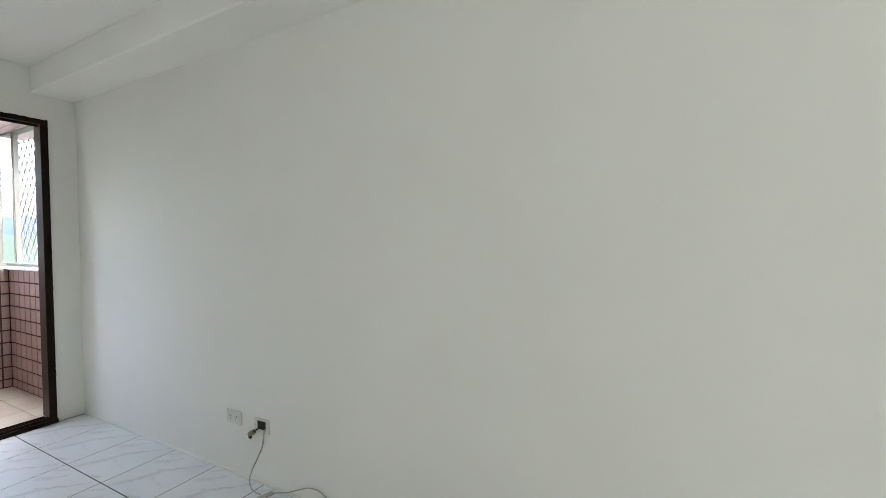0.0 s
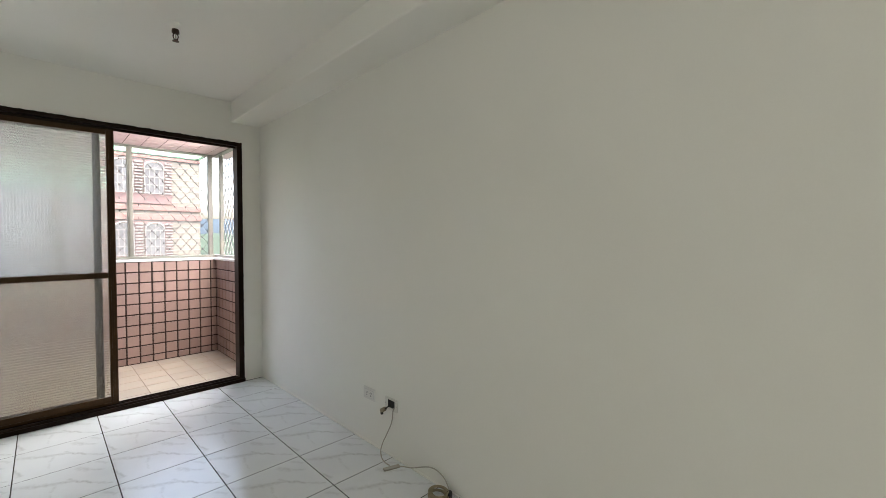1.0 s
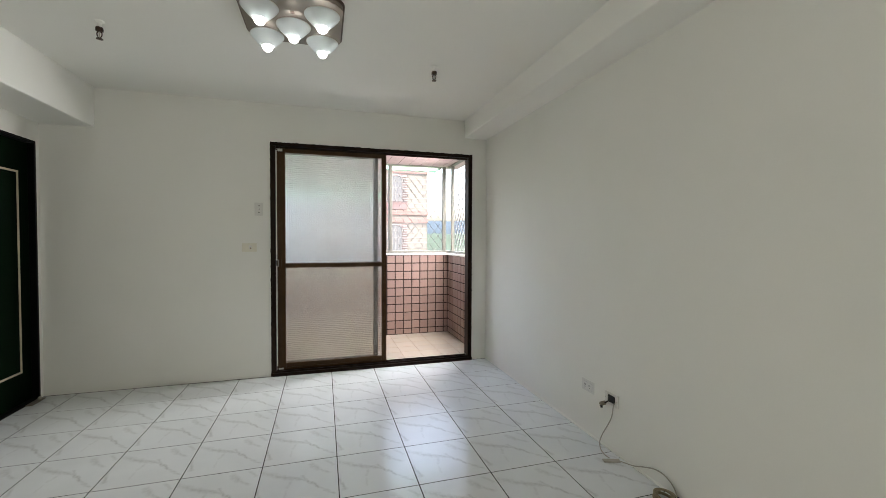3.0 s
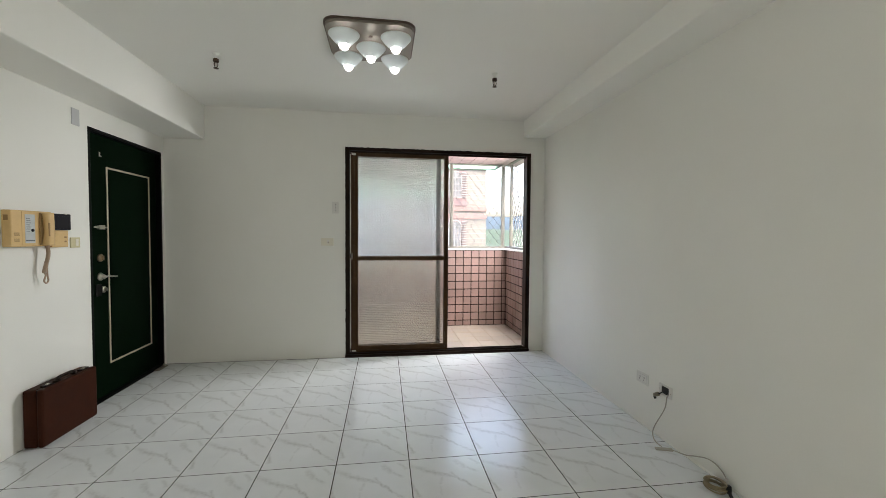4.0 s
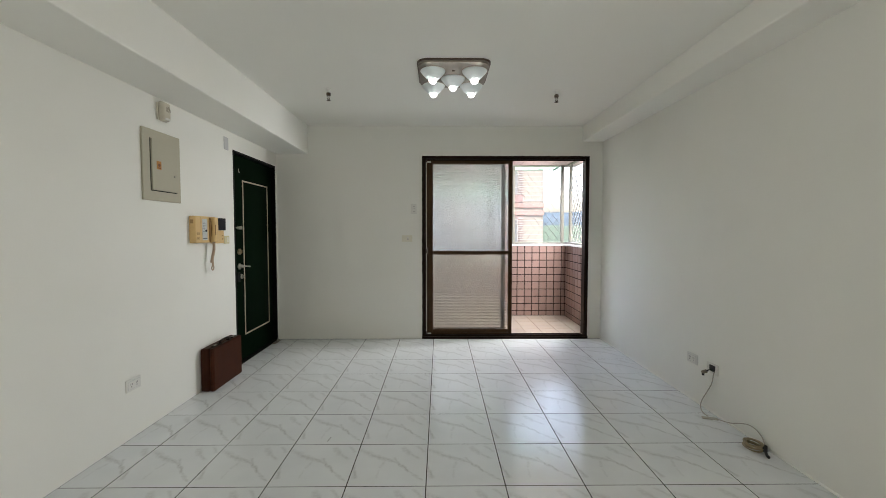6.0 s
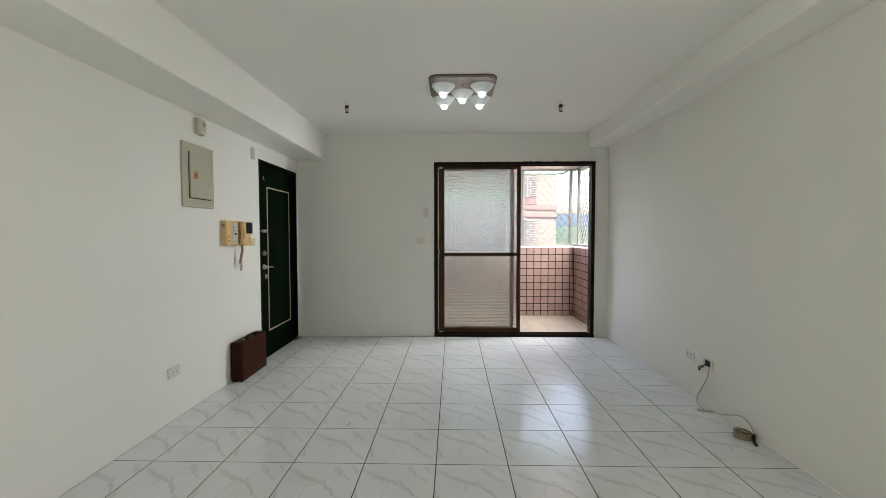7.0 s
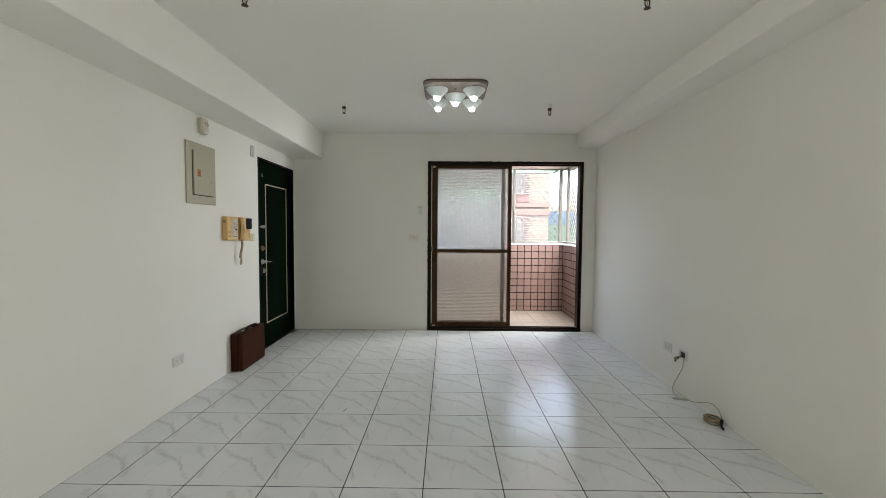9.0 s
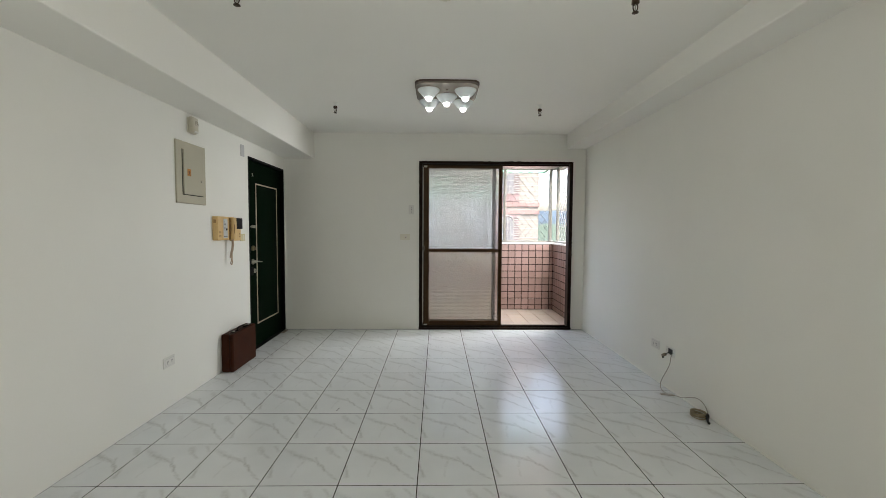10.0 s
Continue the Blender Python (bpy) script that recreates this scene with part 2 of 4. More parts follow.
PLASTER = surface("white_wall_paint", WALL, 0.62, vary=0.025, scale=1.1, fine=140, bump=0.06, dirt=(0.62, 0.61, 0.56), dirt_amount=0.10, dirt_scale=1.6)
CEILING = surface("white_ceiling_paint", (0.86, 0.855, 0.805), 0.7, vary=0.02, scale=0.8, fine=120, bump=0.04)
GROUT = surface("dark_grout", (0.022, 0.020, 0.018), 0.9, vary=0.25, fine=200)
MARBLE = marble_tile()
BRONZE = surface("dark_bronze_aluminium", (0.014, 0.007, 0.0045), 0.45, 0.0, vary=0.25, scale=6, fine=150, bump=0.03, Specular_IOR_Level=0.1, dirt=(0.03, 0.014, 0.007), dirt_amount=0.4, dirt_scale=9)
BRONZE_LEAF = surface("brown_anodised_aluminium", (0.046, 0.022, 0.007), 0.42, 0.0, vary=0.25, scale=5, fine=150, bump=0.03, Specular_IOR_Level=0.15, dirt=(0.075, 0.042, 0.018), dirt_amount=0.4, dirt_scale=8)
STRIP = surface("pale_seal", (0.55, 0.53, 0.47), 0.6, vary=0.1)
RIBBED = ribbed_glass("ribbed_glass", (0.68, 0.695, 0.69), 0.10)
RIBBED_LOW = ribbed_glass("ribbed_straw_glass", (0.73, 0.71, 0.65), 0.07)
PINK = surface("pink_glazed_tile", (0.28, 0.185, 0.160), 0.34, vary=0.10, scale=9, fine=120, bump=0.05, per_object=0.10)
PINK_LIGHT = surface("pink_ceiling_tile", (0.44, 0.30, 0.305), 0.4, vary=0.10, scale=5, fine=90, bump=0.04)
TILE_GROUT = surface("dark_brown_grout", (0.032, 0.014, 0.010), 0.9, vary=0.2, fine=150)
CREAM_TILE = surface("cream_balcony_tile", (0.33, 0.28, 0.235), 0.45, vary=0.10, scale=4, fine=80, bump=0.05, per_object=0.06, dirt=(0.34, 0.26, 0.20), dirt_amount=0.5, dirt_scale=7)
CREAM_GROUT = surface("grey_balcony_grout", (0.28, 0.22, 0.18), 0.9, vary=0.2)
ALU = surface("aged_aluminium", (0.17, 0.16, 0.135), 0.5, 0.1, vary=0.12, scale=5, fine=90, bump=0.03)
ALU_WHITE = surface("white_sill_aluminium", (0.80, 0.80, 0.79), 0.35, 0.2, vary=0.06)
WIRE = surface("galvanised_wire", (0.085, 0.08, 0.078), 0.55, 0.0, vary=0.15, fine=60)
AWNING = milky("pale_green_plastic", (0.62, 0.82, 0.73), (0.56, 0.86, 0.73), 0.5)
GREEN_DOOR = surface("dark_green_door_paint", (0.0014, 0.0066, 0.0024), 0.5, vary=0.3, scale=3, fine=110, bump=0.05, Specular_IOR_Level=0.02)
BLACK = surface("black_door_frame", (0.003, 0.003, 0.003), 0.5, vary=0.3, bump=0.04, Specular_IOR_Level=0.1)
BRASS = surface("pale_brass_strip", (0.62, 0.52, 0.40), 0.4, 0.5, vary=0.12, scale=12, bump=0.02)
OLD_BRASS = surface("dull_old_brass", (0.30, 0.23, 0.14), 0.4, 0.7, vary=0.15, scale=20)
NICKEL = surface("satin_nickel", (0.46, 0.44, 0.37), 0.36, 0.9, vary=0.08, bump=0.0)
PANEL = surface("beige_enamel", (0.43, 0.405, 0.31), 0.5, vary=0.05, scale=4, fine=120, bump=0.05, dirt=(0.40, 0.36, 0.27), dirt_amount=0.3, dirt_scale=7)
SHADE_GAP = surface("shade_in_gap", (0.03, 0.03, 0.025), 0.9)
ORANGE = surface("orange_sticker", (0.46, 0.20, 0.035), 0.55, vary=0.1, scale=30)
ORANGE_MARK = surface("brown_sticker_mark", (0.20, 0.07, 0.02), 0.6)
YELLOWED = surface("yellowed_plastic", (0.66, 0.45, 0.20), 0.5, vary=0.08, scale=9, fine=150, bump=0.04, dirt=(0.45, 0.28, 0.10), dirt_amount=0.35, dirt_scale=12)
SPEAKER = surface("brown_speaker_slots", (0.34, 0.21, 0.09), 0.8)
SCREEN = surface("black_screen_plastic", (0.010, 0.009, 0.014), 0.3, vary=0.2, bump=0.0, Specular_IOR_Level=0.2)
LABEL_GREY = surface("grey_dial_label", (0.50, 0.53, 0.53), 0.5, vary=0.1, scale=20)
LABEL_DARK = surface("dark_print", (0.10, 0.11, 0.12), 0.6)
CORD_BROWN = surface("yellowed_coil_cord", (0.42, 0.31, 0.22), 0.6, vary=0.15, scale=30)
IVORY = surface("ivory_plastic", (0.72, 0.69, 0.58), 0.42, vary=0.05, scale=10, bump=0.03)
ALARM = surface("beige_alarm_plastic", (0.54, 0.50, 0.40), 0.45, vary=0.05, scale=10, bump=0.03)
SPEAKER_GREY = surface("grey_brown_grille", (0.30, 0.27, 0.22), 0.7, vary=0.1)
GREY_PLATE = surface("grey_plastic_plate", (0.50, 0.50, 0.50), 0.5, vary=0.05)
WHITE_PLASTIC = surface("white_plastic", (0.68, 0.67, 0.63), 0.38, vary=0.04, scale=10, bump=0.02)
STOP_METAL = surface("worn_grey_metal", (0.20, 0.17, 0.14), 0.5, 0.4, vary=0.25, scale=30)
SLOT = surface("socket_slot", (0.02, 0.02, 0.02), 0.8)
LEATHER = surface("dark_brown_case_leather", (0.040, 0.0105, 0.004), 0.5, vary=0.3, scale=7, fine=220, bump=0.25, Specular_IOR_Level=0.10, dirt=(0.022, 0.006, 0.003), dirt_amount=0.6, dirt_scale=10)
LEATHER_DARK = surface("black_brown_trim", (0.012, 0.006, 0.004), 0.45, vary=0.2, fine=200, bump=0.2, Specular_IOR_Level=0.15)
PLUG_BEIGE = surface("dull_plug_metal", (0.20, 0.17, 0.11), 0.5, vary=0.12, scale=30)
CABLE = surface("grey_white_cable", (0.38, 0.36, 0.31), 0.55, vary=0.08, scale=12)
COIL = surface("tan_cable", (0.27, 0.22, 0.13), 0.55, vary=0.18, scale=25)
RUBBER = surface("black_rubber", (0.012, 0.012, 0.012), 0.6)
CHROME = surface("smoked_chrome_plate", (0.30, 0.265, 0.23), 0.30, 0.75, vary=0.08, scale=5, bump=0.01, rough_vary=0.05)
CHROME_DARK = surface("dark_bronze_rim", (0.12, 0.085, 0.07), 0.3, 0.8, vary=0.15, bump=0.01)
FROST = milky("frosted_shade_glass", (0.82, 0.86, 0.86), (0.85, 0.9, 0.92), 0.4)
BULB = glow("lit_bulb", (1.0, 0.985, 0.95), 0.33)
RUST = surface("tarnished_sprinkler_metal", (0.07, 0.045, 0.03), 0.4, 0.7, vary=0.35, scale=40)
FACADE = surface("white_facade_tile", (0.135, 0.125, 0.108), 0.6, Specular_IOR_Level=0.1, vary=0.05, scale=0.4, fine=6)
FACADE_PINK = surface("salmon_facade_band", (0.15, 0.097, 0.089), 0.6, Specular_IOR_Level=0.1, vary=0.08, scale=0.6, fine=8)
FACADE_BROWN = surface("mauve_facade_tile", (0.135, 0.095, 0.093), 0.6, Specular_IOR_Level=0.1, vary=0.1, scale=0.6, fine=8)
FAR_GLASS = surface("dim_window_glass", (0.11, 0.11, 0.115), 0.3, vary=0.15, scale=0.8)
FAR_WHITE = surface("white_window_metal", (0.165, 0.161, 0.154), 0.5)
# the haze of distance is mixed into this bluish base colour
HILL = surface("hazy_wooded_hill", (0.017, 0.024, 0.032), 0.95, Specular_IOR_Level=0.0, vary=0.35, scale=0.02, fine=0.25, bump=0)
LAND = surface("distant_green_land", (0.020, 0.028, 0.024), 0.95, Specular_IOR_Level=0.0, vary=0.3, scale=0.02, fine=0.3, bump=0)

# ---------------- large structure ----------------
bm = add(box((XL - WT, YN, -0.16), (XR + WT, YF + 0.02, -0.0008)), (XN - WT, YB - WT, -0.16), (XR + WT, YN, -0.0008))
floor = tagged(link("floor", bm, GROUT), "dark grout bed under glossy white marbled floor tiles", "floor", kind="structure")
ceiling = tagged(link("ceiling", add(box((XL - WT, YN, H), (XR + WT, YF + WT, H + 0.15)), (XN - WT, YB - WT, H), (XR + WT, YN, H + 0.15)), CEILING), "plain white painted ceiling", "ceiling", kind="structure")


def beam(name, lo, hi, label, round_edge=0.012):
    return tagged(link(name, box(lo, hi, round_edge, 4), CEILING), label, "beam", kind="structure")


beam("beam_left", (XL - 0.05, YB - 0.05, 2.175), (-1.462, YF + 0.05, H + 0.05), "white painted ceiling beam over the entrance wall")
beam("beam_right", (1.742, YB - 0.05, 2.322), (XR + 0.05, YF + 0.05, H + 0.05), "shallow white painted ceiling beam")

bm = bmesh.new()
add(bm, (XL - WT, YF, -0.15), (DX0, YF + WT, H))
add(bm, (DX1, YF, -0.15), (XR + WT, YF + WT, H))
add(bm, (DX0, YF, DZ), (DX1, YF + WT, H))
tagged(link("wall_far", bm, PLASTER), "white painted wall round the balcony door", "wall", kind="structure")
bm = bmesh.new()
add(bm, (XL - WT, YN, -0.15), (XL, EY0, H))
add(bm, (XL - WT, EY1, -0.15), (XL, YF, H))
add(bm, (XL - WT, EY0, EZ), (XL, EY1, H))
tagged(link("wall_left", bm, PLASTER), "white painted wall with the entrance door", "wall", kind="structure")
WY0, WY1, WZ0, WZ1 = -6.35, -4.2, 0.25, 2.10   # tall windows added behind the camera, unseen, to hold fill lamps


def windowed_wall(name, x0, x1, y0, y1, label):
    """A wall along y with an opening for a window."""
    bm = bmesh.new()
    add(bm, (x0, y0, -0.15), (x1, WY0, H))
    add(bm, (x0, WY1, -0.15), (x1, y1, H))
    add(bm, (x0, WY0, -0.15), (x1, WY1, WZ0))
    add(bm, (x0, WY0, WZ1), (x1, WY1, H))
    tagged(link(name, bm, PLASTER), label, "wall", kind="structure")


def added_window(name, x):
    """An added, unseen aluminium window, opaque white, with its middle plane at x."""
    w = thing(name, (x, (WY0 + WY1) / 2, WZ0), "unseen aluminium window added round a fill lamp", "window", kind="structure")
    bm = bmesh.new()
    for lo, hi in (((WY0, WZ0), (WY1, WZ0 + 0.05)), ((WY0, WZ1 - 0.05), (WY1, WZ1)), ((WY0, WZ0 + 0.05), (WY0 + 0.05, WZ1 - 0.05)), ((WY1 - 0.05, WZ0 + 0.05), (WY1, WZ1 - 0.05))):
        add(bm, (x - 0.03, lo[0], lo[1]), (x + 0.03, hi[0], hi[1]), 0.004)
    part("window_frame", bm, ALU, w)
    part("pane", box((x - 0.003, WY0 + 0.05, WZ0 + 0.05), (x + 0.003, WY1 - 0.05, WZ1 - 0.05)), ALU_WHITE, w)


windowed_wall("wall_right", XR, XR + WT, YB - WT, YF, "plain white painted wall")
windowed_wall("wall_unseen_alcove", XN - WT, XN, YB - WT, YN + WT, "unseen white painted wall round an added window")
bm = box((XN, YB - WT, -0.15), (XR, YB, H))
add(bm, (XN, YN, -0.15), (XL - WT, YN + WT, H))
tagged(link("wall_back", bm, PLASTER), "plain white painted wall", "wall", kind="structure")
added_window("unseen_window_2", XR + 0.09)
added_window("unseen_window_3", XN - 0.09)

# thin raised paint line where the walls meet the floor
bm = bmesh.new()
add(bm, (XR - 0.004, YB, 0), (XR + 0.01, YF, 0.012), 0.002)
tagged(link("trim", bm, PLASTER), "thin caulked line along the wall foot", "trim", kind="structure")

# ---------------- balcony shell ----------------
bfloor = tagged(link("balcony_floor", box((BXL - 0.15, YF + 0.02, -0.16), (BXR + 0.17, BY + 0.2, -0.004)), CREAM_GROUT), "grey grout bed under cream balcony tiles", "floor", kind="structure")
parapet = tagged(link("wall_parapet", box((BXL, BY + 0.004, -0.15), (BXR + 0.16, BY + 0.16, CAP - 0.004)), TILE_GROUT), "balcony parapet in pink square tiles with dark grout", "wall", kind="structure")
side = tagged(link("wall_balcony_side", box((BXR + 0.004, YF + WT, -0.15), (BXR + 0.16, BY + 0.004, CAP - 0.004)), TILE_GROUT), "balcony side wall in pink square tiles with dark grout", "wall", kind="structure")
# white is chosen here to throw light onto the room's right wall
bm = bmesh.new()
add(bm, (BXL - 0.15, YF + WT, -0.15), (BXL, BY + 0.16, BZ + 0.2))
tagged(link("wall_balcony_end", bm, PLASTER), "balcony end wall made white to bounce light indoors", "wall", kind="structure")
bm = bmesh.new()
add(bm, (BXL - 0.15, YF + WT, BZ + 0.004), (BXR + 0.2, BY + 0.2, BZ + 0.2))
tagged(link("balcony_ceiling_slab", bm, TILE_GROUT), "slab over the balcony with dark joints", "ceiling", kind="structure")
bm = bmesh.new()
nx, ny = 0.152, 0.19
y = YF + WT + 0.004
while y < BY + 0.19:
    x = BXL
    while x < BXR + 0.18:
        add(bm, (x, y, BZ), (min(x + nx - 0.008, BXR + 0.19), min(y + ny - 0.008, BY + 0.195), BZ + 0.006))
        x += nx
    y += ny
tagged(link("balcony_ceiling", bm, PINK_LIGHT), "pale pink tiled balcony ceiling with dark joints", "ceiling", kind="structure")

# sill, posts and rails of the balcony glazing
win = thing("window_1", (0.4, BY + 0.05, CAP), "open aluminium balcony window with a diamond wire grille", "window", kind="structure")
WY, WX, WTOP = BY + 0.055, BXR + 0.026, BZ - 0.012
part("window_sill", box((BXL, BY - 0.012, CAP - 0.004), (BXR + 0.16, BY + 0.17, CAP + 0.022), 0.004), ALU_WHITE, win, "white aluminium sill cap")
part("window_sill", box((BXR - 0.034, YF + WT, CAP - 0.004), (BXR + 0.16, BY - 0.0125, CAP + 0.022), 0.004), ALU_WHITE, win, "white aluminium sill cap")
part("rail", box((BXL, WY - 0.03, CAP + 0.022), (BXR + 0.03, WY + 0.03, CAP + 0.052), 0.004), ALU, win)
part("rail", box((BXL, WY - 0.03, WTOP), (BXR + 0.02, WY + 0.03, WTOP + 0.012), 0.004), ALU, win)
part("rail", box((WX - 0.03, YF + WT, CAP + 0.022), (WX + 0.03, WY - 0.031, CAP + 0.052), 0.004), ALU, win)
part("rail", box((WX - 0.03, YF + WT, WTOP), (WX + 0.03, WY - 0.031, WTOP + 0.012), 0.004), ALU, win)
for x in (-1.27, -0.55, 0.31, 1.185):
    bm = box((x - 0.024, WY - 0.024, CAP + 0.052), (x + 0.024, WY + 0.024, WTOP), 0.004)
    add(bm, (x - 0.010, WY - 0.030, CAP + 0.052), (x + 0.010, WY - 0.023, WTOP), 0.002)
    part("post", bm, ALU, win)
bm = box((1.906, WY - 0.022, CAP + 0.052), (1.938, WY + 0.022, WTOP), 0.004)
add(bm, (1.938, WY - 0.008, CAP + 0.052), (1.954, WY + 0.022, WTOP), 0.004)
part("post", bm, ALU, win)
bm = box((WX - 0.018, 1.545, CAP + 0.052), (WX + 0.018, 1.575, WTOP), 0.004)
add(bm, (WX - 0.025, 1.553, CAP + 0.052), (WX - 0.017, 1.567, WTOP), 0.002)
part("post", bm, ALU, win)
part("post", box((WX - 0.022, YF + WT, CAP + 0.052), (WX + 0.022, YF + WT + 0.04, WTOP), 0.004), ALU, win)


def wire_grille(u0, u1, z0, z1, place, w=0.107, h=0.135, r=0.0037):
    """Diamond wire netting between two posts: zigzag strands that touch at the knots."""
    bm = bmesh.new()
    count = int((u1 - u0) / w) + 2
    for k in range(-1, count):
        for flip in (0, 1):
            pts = []
            z, i = z0, 0
            while z < z1:
                u = u0 + w * (k + ((0.5 if flip else -0.5) if i % 2 else 0))
                pts.append((u, z))
                z += h / 2
                i += 1
            run = [place(min(max(u, u0), u1), zz) for u, zz in pts]
            tube(bm, run, r, 4)
            for u, zz in pts[1:-1]:
                if u0 < u < u1 and flip == 0:
                    a = place(u, zz)
                    tube(bm, [a - Vector((0, 0, 0.009)), a + Vector((0, 0, 0.009))], r * 2.0, 5)
    return bm


part("wire_mesh", wire_grille(BXL, 1.92, CAP + 0.05, WTOP, lambda u, z: Vector((u, WY + 0.05, z))), WIRE, win, "thin grey diamond wire grille")
part("wire_mesh", wire_grille(YF + WT, WY, CAP + 0.05, WTOP, lambda u, z: Vector((WX + 0.04, u, z))), WIRE, win, "thin grey diamond wire grille")

awning = thing("awning", (0.2, BY + 0.17, BZ - 0.02), "pale green plastic awning over the balcony window", "awning")
bm = bmesh.new()
AX0, AX1 = BXL - 0.2, 1.90
for k in range(40):
    xa, xb = AX0 + (AX1 - AX0) * k / 40, AX0 + (AX1 - AX0) * (k + 1) / 40
    lift = 0.006 if k % 2 else 0
    v = [bm.verts.new(p) for p in ((xa, BY + 0.17, BZ + 0.02 + lift), (xb, BY + 0.17, BZ + 0.02 + lift), (xb, BY + 0.46, BZ + 0.008 + lift), (xa, BY + 0.46, BZ + 0.008 + lift),
                                   (xa, BY + 0.17, BZ + 0.012 + lift), (xb, BY + 0.17, BZ + 0.012 + lift), (xb, BY + 0.46, BZ + 0.000 + lift), (xa, BY + 0.46, BZ + 0.000 + lift))]
    for f in ((0, 1, 2, 3), (7, 6, 5, 4), (0, 4, 5, 1), (2, 6, 7, 3), (1, 5, 6, 2), (3, 7, 4, 0)):
        bm.faces.new([v[i] for i in f])
part("sheet", bm, AWNING, awning)
part("edge_profile", box((AX0, BY + 0.455, BZ - 0.012), (AX1, BY + 0.475, BZ + 0.014), 0.003), FAR_WHITE, awning, "white front edge profile")
part("end_cap", box((AX1, BY + 0.17, BZ - 0.014), (AX1 + 0.02, BY + 0.475, BZ + 0.03), 0.004), FAR_WHITE, awning, "white end profile")

# ---------------- sliding balcony door ----------------
d1 = thing("door_1", ((DX0 + DX1) / 2, YF + 0.05, 0), "dark bronze aluminium frame of a sliding balcony door", "door frame", kind="structure")
FY0, FY1 = YF - 0.012, YF + 0.095
part("head", add(box((DX0, FY0, DZ - 0.032), (DX1, FY1, DZ), 0.003), (DX0 + 0.03, FY0 + 0.035, DZ - 0.05), (DX1 - 0.03, FY0 + 0.042, DZ - 0.03), 0.001), BRONZE, d1)
part("jamb", add(box((DX0, FY0, 0.045), (DX0 + 0.034, FY1, DZ - 0.032), 0.003), (DX0 - 0.008, FY0 - 0.002, 0.02), (DX0 + 0.006, YF + 0.002, DZ + 0.002), 0.002), BRONZE, d1)
part("jamb", add(box((DX1 - 0.034, FY0, 0.045), (DX1, FY1, DZ - 0.032), 0.003), (DX1 - 0.006, FY0 - 0.002, 0.02), (DX1 + 0.008, YF + 0.002, DZ + 0.002), 0.002), BRONZE, d1)
bm = box((DX0 - 0.012, FY0 - 0.012, 0.0), (DX1 + 0.012, FY1, 0.030), 0.003)
add(bm, (DX0, FY0, 0.030), (DX1, FY0 + 0.010, 0.048), 0.002)
for y in (FY0 + 0.045, FY0 + 0.085):
    add(bm, (DX0 + 0.034, y, 0.030), (DX1 - 0.034, y + 0.005, 0.044), 0.001)
part("sill_track", bm, BRONZE, d1, "dark bronze sill with two running tracks")
part("seal", box((DX0 + 0.036, FY0 + 0.012, 1.07), (DX0 + 0.046, FY0 + 0.02, DZ - 0.07)), STRIP, d1, "pale weather seal")
part("seal", box((DX0 + 0.036, FY0 + 0.012, 0.09), (DX0 + 0.046, FY0 + 0.02, 1.02)), STRIP, d1, "pale weather seal")


def ragged_seal(along, fixed, a0, a1, outward, seed):
    """A thin black sealant line with an uneven outer edge, on the wall beside the frame."""
    rnd = random.Random(seed)
    bm = bmesh.new()
    rows = []
    n = int((a1 - a0) / 0.022)
    for k in range(n + 1):
        a = a0 + (a1 - a0) * k / n
        e = fixed + outward * (0.0008 + 0.005 * rnd.random() ** 3)
        pts = [(fixed, a), (e, a)] if along == "z" else [(a, fixed), (a, e)]
        rows.append([bm.verts.new((u, y, w)) for u, w in pts for y in (YF - 0.0035, YF + 0.001)])
    for p, q in zip(rows, rows[1:]):
        for i, j in ((0, 2), (2, 3), (3, 1)):
            bm.faces.new((p[i], p[j], q[j], q[i]))
    bmesh.ops.recalc_face_normals(bm, faces=bm.faces[:])
    return bm


part("sealant", ragged_seal("z", DX0 - 0.007, 0.0, DZ, -1, 1), BLACK, d1, "ragged black sealant line")
part("sealant", ragged_seal("z", DX1 + 0.007, 0.0, DZ, 1, 2), BLACK, d1, "ragged black sealant line")
part("sealant", ragged_seal("x", DZ, DX0, DX1, 1, 3), BLACK, d1, "ragged black sealant line")


def ribbed_pane(x0, x1, z0, z1, y, upright, pitch=0.018, depth=0.0034):
    """A pane with a flat back and a ribbed face; ribs lie level or upright."""
    bm = bmesh.new()
    a0, a1 = (x0, x1) if upright else (z0, z1)
    n = int((a1 - a0) / pitch) * 8
    rows = []
    for k in range(n + 1):
        a = a0 + (a1 - a0) * k / n
        dy = depth * (0.5 - abs(math.sin(math.pi * k / 8)))
        ends = [(a, z0), (a, z1)] if upright else [(x0, a), (x1, a)]
        rows.append([bm.verts.new((p, y - 0.0025 + dy, q)) for p, q in ends] + [bm.verts.new((p, y + 0.0025, q)) for p, q in ends])
    for p, q in zip(rows, rows[1:]):
        bm.faces.new((p[0], p[1], q[1], q[0]))
        bm.faces.new((p[3], p[2], q[2], q[3]))
        bm.faces.new((p[2], p[0], q[0], q[2]))
        bm.faces.new((p[1], p[3], q[3], q[1]))
    bm.faces.new((rows[0][0], rows[0][2], rows[0][3], rows[0][1]))
    bm.faces.new((rows[-1][1], rows[-1][3], rows[-1][2], rows[-1][0]))
    bmesh.ops.recalc_face_normals(bm, faces=bm.faces[:])
    return bm


